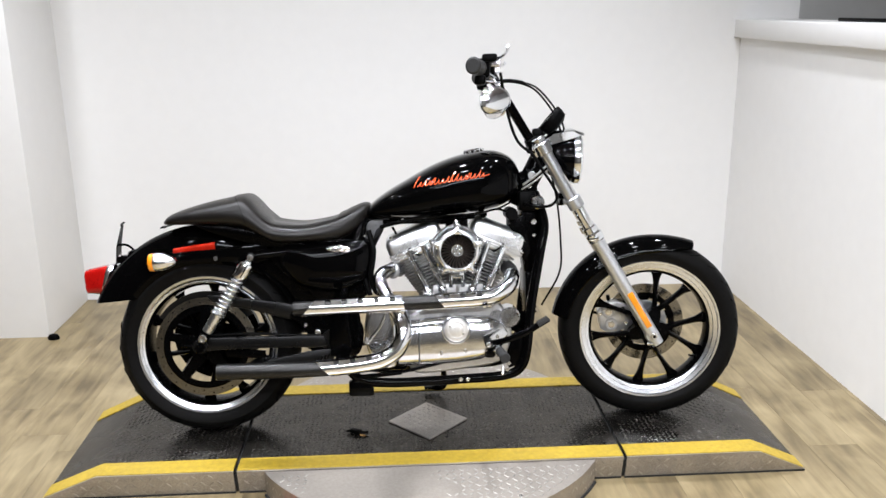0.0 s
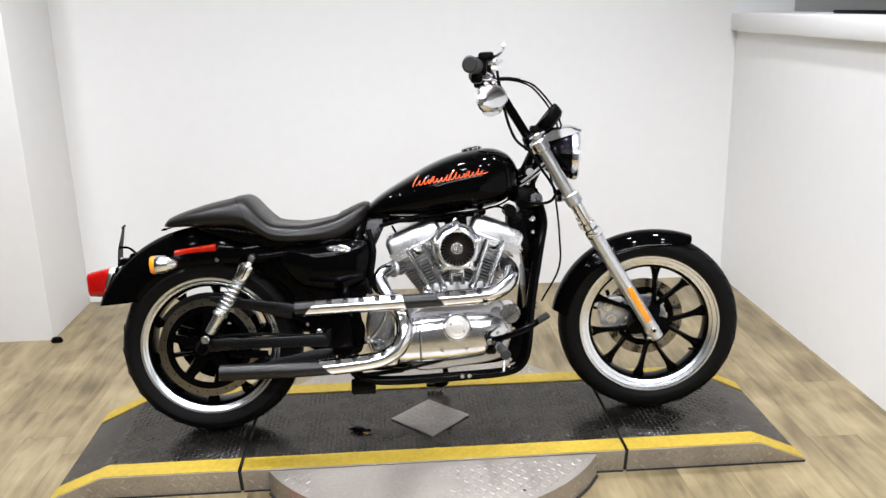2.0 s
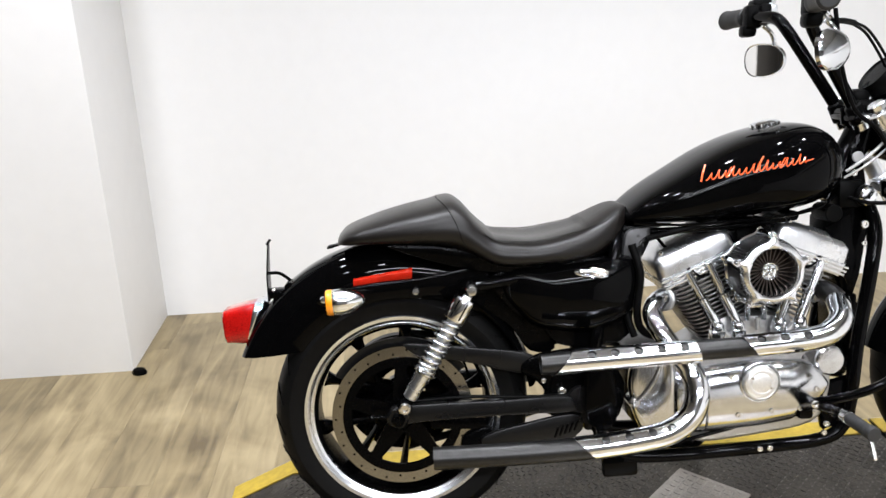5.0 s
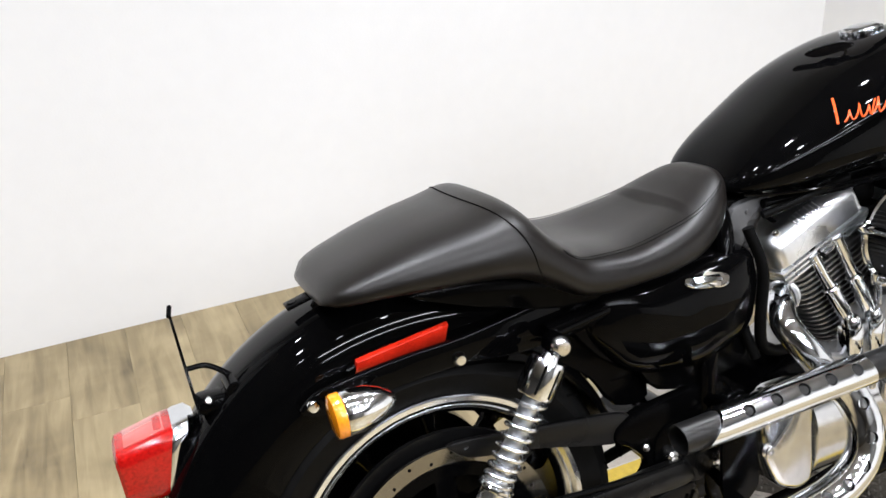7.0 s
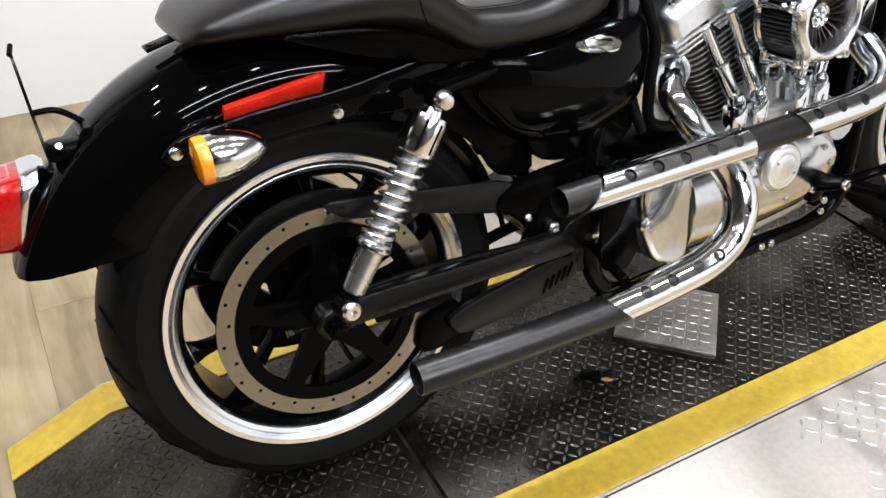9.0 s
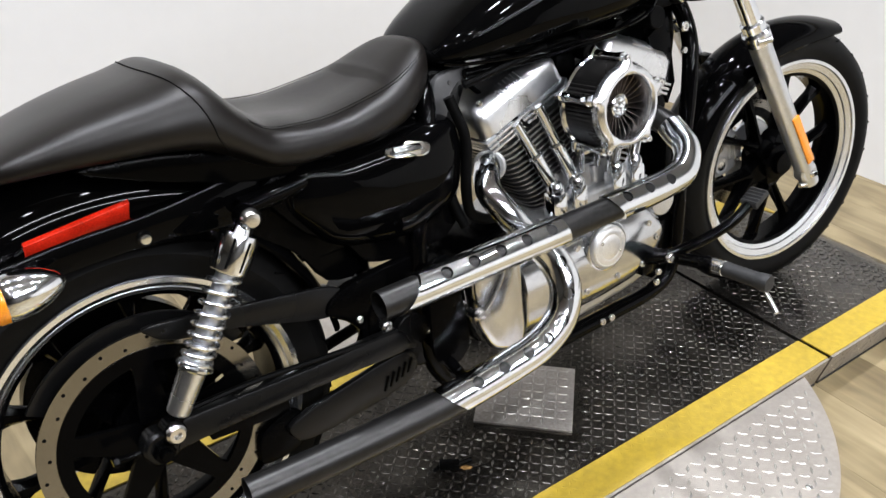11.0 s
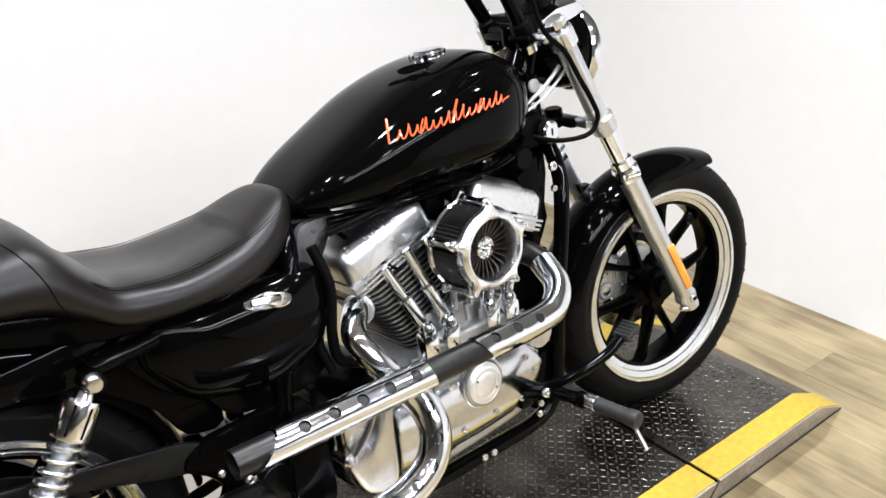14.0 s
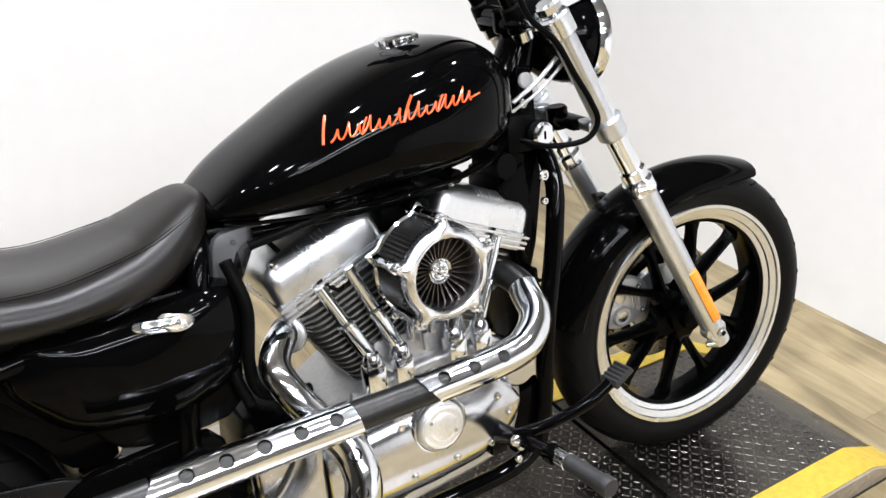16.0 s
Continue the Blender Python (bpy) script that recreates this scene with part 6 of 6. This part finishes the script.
# exhausts
def cut_tube(points, r, holes, ends, name, parent, label):
    """A chrome heat shield: an open sleeve with round holes cut through it. ends: cutting planes (point, normal)."""
    old = lambda p: (p[0], p[1] - 0.035 * p[2], p[2] + 0.035 * p[1])
    holes, ends = [(old(p), d) for p, d in holes], [(old(p), n) for p, n in ends]
    bm = tube(points, r, 28, 8)
    for p, n in ends:
        bmesh.ops.bisect_plane(bm, geom=bm.verts[:] + bm.edges[:] + bm.faces[:], plane_co=p, plane_no=n, clear_outer=True)
        bmesh.ops.holes_fill(bm, edges=[e for e in bm.edges if e.is_boundary], sides=0)
    ob = part(name, bm, CHROME, parent, label, sharp=30)
    cutter = join(*[rod(Vector(p) + Vector(d).normalized() * (r - 0.0075), Vector(p) + Vector(d).normalized() * (r + 0.012), 0.0100, 20, b=0.0001) for p, d in holes])
    bmesh.ops.recalc_face_normals(cutter, faces=cutter.faces)
    cm = bpy.data.meshes.new("cutter")
    cutter.to_mesh(cm)
    co = new("cutter", cm)
    co.matrix_world = Matrix.Identity(4)
    keep = ob.parent
    ob.parent = None
    md = ob.modifiers.new("holes", "BOOLEAN")
    md.object, md.operation, md.solver = co, "DIFFERENCE", "EXACT"
    bpy.context.view_layer.update()
    me = bpy.data.meshes.new_from_object(ob.evaluated_get(bpy.context.evaluated_depsgraph_get()))
    ob.modifiers.clear()
    was = ob.data
    ob.data = me
    me.shade_smooth()
    me.set_sharp_from_angle(angle=radians(30))
    bpy.data.meshes.remove(was)
    bpy.data.objects.remove(co)
    bpy.data.meshes.remove(cm)
    ob.parent = keep
    for p, d in holes:
        n = Vector(d).normalized()
        # near-black ring paints the shadow under the hole's rim
        hole_ = part("hole", spin([(0.0078, 0), (0.0103, 0), (0.0103, 0.0040), (0.0090, 0.0040)], Vector(p) + n * (r - 0.0085), n, 20, loop=True), DARK, ob, "dark ring painting the shade inside a drilled hole")
        part("pipe", spin([(0, -0.004), (0.0098, -0.004), (0.0098, -0.001), (0, 0.0006)], Vector(p) + n * (r - 0.0080), n, 20), PIPE, hole_, "dull pipe behind the hole")
    return ob


UP = [(0.240, -0.040, 0.548), (0.270, -0.072, 0.552), (0.278, -0.122, 0.537), (0.262, -0.172, 0.512), (0.226, -0.202, 0.491), (0.18, -0.211, 0.478), (0.05, -0.212, 0.471), (-0.10, -0.211, 0.467), (-0.28, -0.210, 0.463), (-0.445, -0.210, 0.459)]
UP = [(x, y - 0.035 * z, z + 0.035 * y) for x, y, z in UP]
upper = p_("upper_exhaust", tube(UP, 0.0230, 24, 8, hollow=0.0018), GUNMETAL, label="upper exhaust pipe with drilled chrome heat shields")
part("header", tube(UP[:5], 0.0240, 24, 8), GUNMETAL, upper, "dark header bend")
out_ = Vector((0, -0.72, 0.70))
cut_tube(UP[2:8], 0.0268, [((x, -0.212, 0.4725), out_) for x in (0.050, 0.103, 0.156)], [((0.028, -0.21, 0.472), (-1, 0, -0.75))], "heat_shield", upper, "drilled chrome front heat shield")
cut_tube(UP[6:], 0.0268, [((x, -0.211, 0.4645 + 0.009 * (x + 0.23)), out_) for x in (-0.333, -0.281, -0.229, -0.177, -0.125)], [((-0.090, -0.21, 0.467), (1, 0, 0.25)), ((-0.398, -0.21, 0.460), (-1, 0, 0.9))], "heat_shield", upper, "drilled chrome rear heat shield")
LOW = [(-0.095, -0.045, 0.550), (-0.138, -0.085, 0.556), (-0.165, -0.120, 0.536), (-0.156, -0.150, 0.502), (-0.128, -0.170, 0.458), (-0.098, -0.195, 0.415), (-0.092, -0.220, 0.368), (-0.112, -0.232, 0.322), (-0.160, -0.236, 0.290), (-0.23, -0.237, 0.276), (-0.36, -0.238, 0.266), (-0.53, -0.234, 0.263), (-0.695, -0.226, 0.262)]
LOW = [(x, y - 0.035 * z, z + 0.035 * y) for x, y, z in LOW]
lower = p_("lower_exhaust", tube(LOW[8:], 0.0258, 24, 8, hollow=0.0018), GUNMETAL, label="lower exhaust pipe with drilled chrome heat shield")
part("header", tube(LOW[:10], 0.0232, 24, 8), CHROME, lower, "chrome header bend")
cut_tube(LOW[4:12], 0.0280, [((-0.311, -0.238, 0.270), out_), ((-0.258, -0.238, 0.274), out_), ((-0.206, -0.237, 0.280), out_), ((-0.157, -0.236, 0.2915), (-0.25, -0.8, 0.6)), ((-0.117, -0.232, 0.318), (-0.45, -0.85, 0.35)), ((-0.096, -0.222, 0.362), (-0.4, -0.9, 0.15)), ((-0.099, -0.20, 0.408), (-0.1, -0.95, 0.3))], [((-0.352, -0.238, 0.266), (-1, 0, -1.0)), ((-0.113, -0.18, 0.441), (-0.35, 0.1, 1))], "heat_shield", lower, "drilled chrome heat shield")
for par, pts in ((upper, UP), (lower, LOW)):
    part("clamp", join(*[rod(Vector(pts[1]).lerp(Vector(pts[0]), 0.5), Vector(pts[1]).lerp(Vector(pts[0]), 0.3), 0.029, 20, b=0.003)]), CAST, par)
p_("exhaust_bracket", join(plate(soft([(-0.33, 0.47), (-0.28, 0.47), (-0.26, 0.30), (-0.29, 0.27), (-0.34, 0.29)]), -0.186, -0.178, 0.002), rod((-0.30, -0.19, 0.455), (-0.30, -0.10, 0.42), 0.009), rod((-0.31, -0.215, 0.275), (-0.30, -0.10, 0.30), 0.009)), SATIN, label="black exhaust mounting bracket")

# foot controls
PEG = Matrix.Translation((-0.004, -0.036, 0.020))
peg = p_("foot_peg", join(rod((0.205, -0.115, 0.292), (0.208, -0.286, 0.313), 0.0125, 16), moved(box((0.212, -0.255, 0.293), (0.028, 0.03, 0.024), 0.005), PEG)), GLOSS, label="rider foot peg with black rubber sleeve")
part("ferrule", moved(rod((0.214, -0.262, 0.293), (0.216, -0.288, 0.293), 0.0145, 18), PEG), CHROME, peg, "chrome peg ferrule")
part("rubber", moved(spin([(0, 0), (0.0130, 0), (0.0145, 0.004)] + [(0.0145 - 0.0012 * (k % 2), 0.010 + 0.005 * k) for k in range(12)] + [(0.0155, 0.072), (0.0165, 0.086), (0.0145, 0.092), (0, 0.093)], (0.216, -0.286, 0.293), (0.06, -1, -0.04), 24), PEG), GRIP, peg, "black ribbed rubber peg sleeve")
part("feeler", rod((0.216, -0.402, 0.300), (0.205, -0.440, 0.266), 0.0042, 10), BOLT, peg, "bright peg feeler")
ped = p_("brake_pedal", join(tube([(0.195, -0.205, 0.312), (0.245, -0.238, 0.330), (0.305, -0.264, 0.358), (0.346, -0.272, 0.384)], 0.0105, 12), rod((0.200, -0.140, 0.280), (0.192, -0.214, 0.310), 0.0115, 18), box((0.20, -0.13, 0.27), (0.035, 0.05, 0.04), 0.008)), GLOSS, label="black brake pedal")
PAD = Matrix.Translation((0.360, -0.274, 0.395)) @ pose(0, 0, 0, 0, -30, 0) @ Matrix.Diagonal((0.76, 0.72, 0.9, 1))
ridged = [(-0.028, -0.006)] + [(-0.026 + 0.0052 * k, 0.0095 if k % 2 else 0.0055) for k in range(11)] + [(0.028, -0.006)]
pad_ = part("pad", moved(plate(ridged, -0.025, 0.025, 0.0008), PAD), GRIP, ped, "ribbed black pedal pad")
part("pad_plate", moved(box((0, 0, -0.0075), (0.050, 0.044, 0.004), 0.001), PAD), SATIN, pad_)
each("pedal_bolt", (screw((0.190, -0.214, 0.310), (0, -1, 0), 0.010, 0.008), screw((0.225, -0.125, 0.255), (0, -1, 0), 0.007, 0.008)), BOLT, ped)
p_("brake_rod", join(rod((0.18, -0.122, 0.262), (-0.10, -0.122, 0.205), 0.005, 10), rod((-0.10, -0.122, 0.205), (-0.25, -0.115, 0.19), 0.008, 10)), SATIN, label="black brake linkage rod")
stand = p_("side_stand", tube([(0.05, 0.10, 0.165), (0.06, 0.16, 0.10), (0.055, 0.205, 0.062), (0.02, 0.225, 0.055)], 0.011, 10), SATIN, label="black side stand")
part("foot", box((0.015, 0.226, 0.054), (0.06, 0.03, 0.01), 0.003), SATIN, stand)
sipes(front, 0.3177, 0.0575, 26, "groove")
sipes(rear, 0.312, 0.0755, 24, "groove")


# ---- floor ----
FLOOR_X = RIGHT + 0.22
floor = slab("floor", HALL, FLOOR_X, NEAR, BACK, -0.05, -0.004, SUBFLOOR, "pale brown wood-look plank floor with dark joints")
PW, PL = 0.178, 1.22
plank_mesh = None
rng = random.Random(5)
for i in range(int((FLOOR_X - LEFT) / PW) + 1):
    x0 = LEFT + i * PW
    w = min(PW, FLOOR_X - x0) - 0.0005
    if w < 0.02:
        continue
    y = NEAR - rng.random() * PL
    while y < BACK:
        a, b = max(y, NEAR), min(y + PL, BACK)
        if b - a > 0.01:
            if abs(w - PW + 0.0005) < 1e-4 and abs(b - a - PL) < 1e-4 and plank_mesh:
                again(plank_mesh, Matrix.Translation((x0 + w / 2, (a + b) / 2, 0)), floor)
            else:
                p = part("plank", box((0, 0, -0.002), (w, b - a - 0.0005, 0.004), 0.0003, seg=1), WOOD, floor, at=Matrix.Translation((x0 + w / 2, (a + b) / 2, 0)))
                if abs(w - PW + 0.0005) < 1e-4 and abs(b - a - PL) < 1e-4:
                    plank_mesh = p
        y += PL
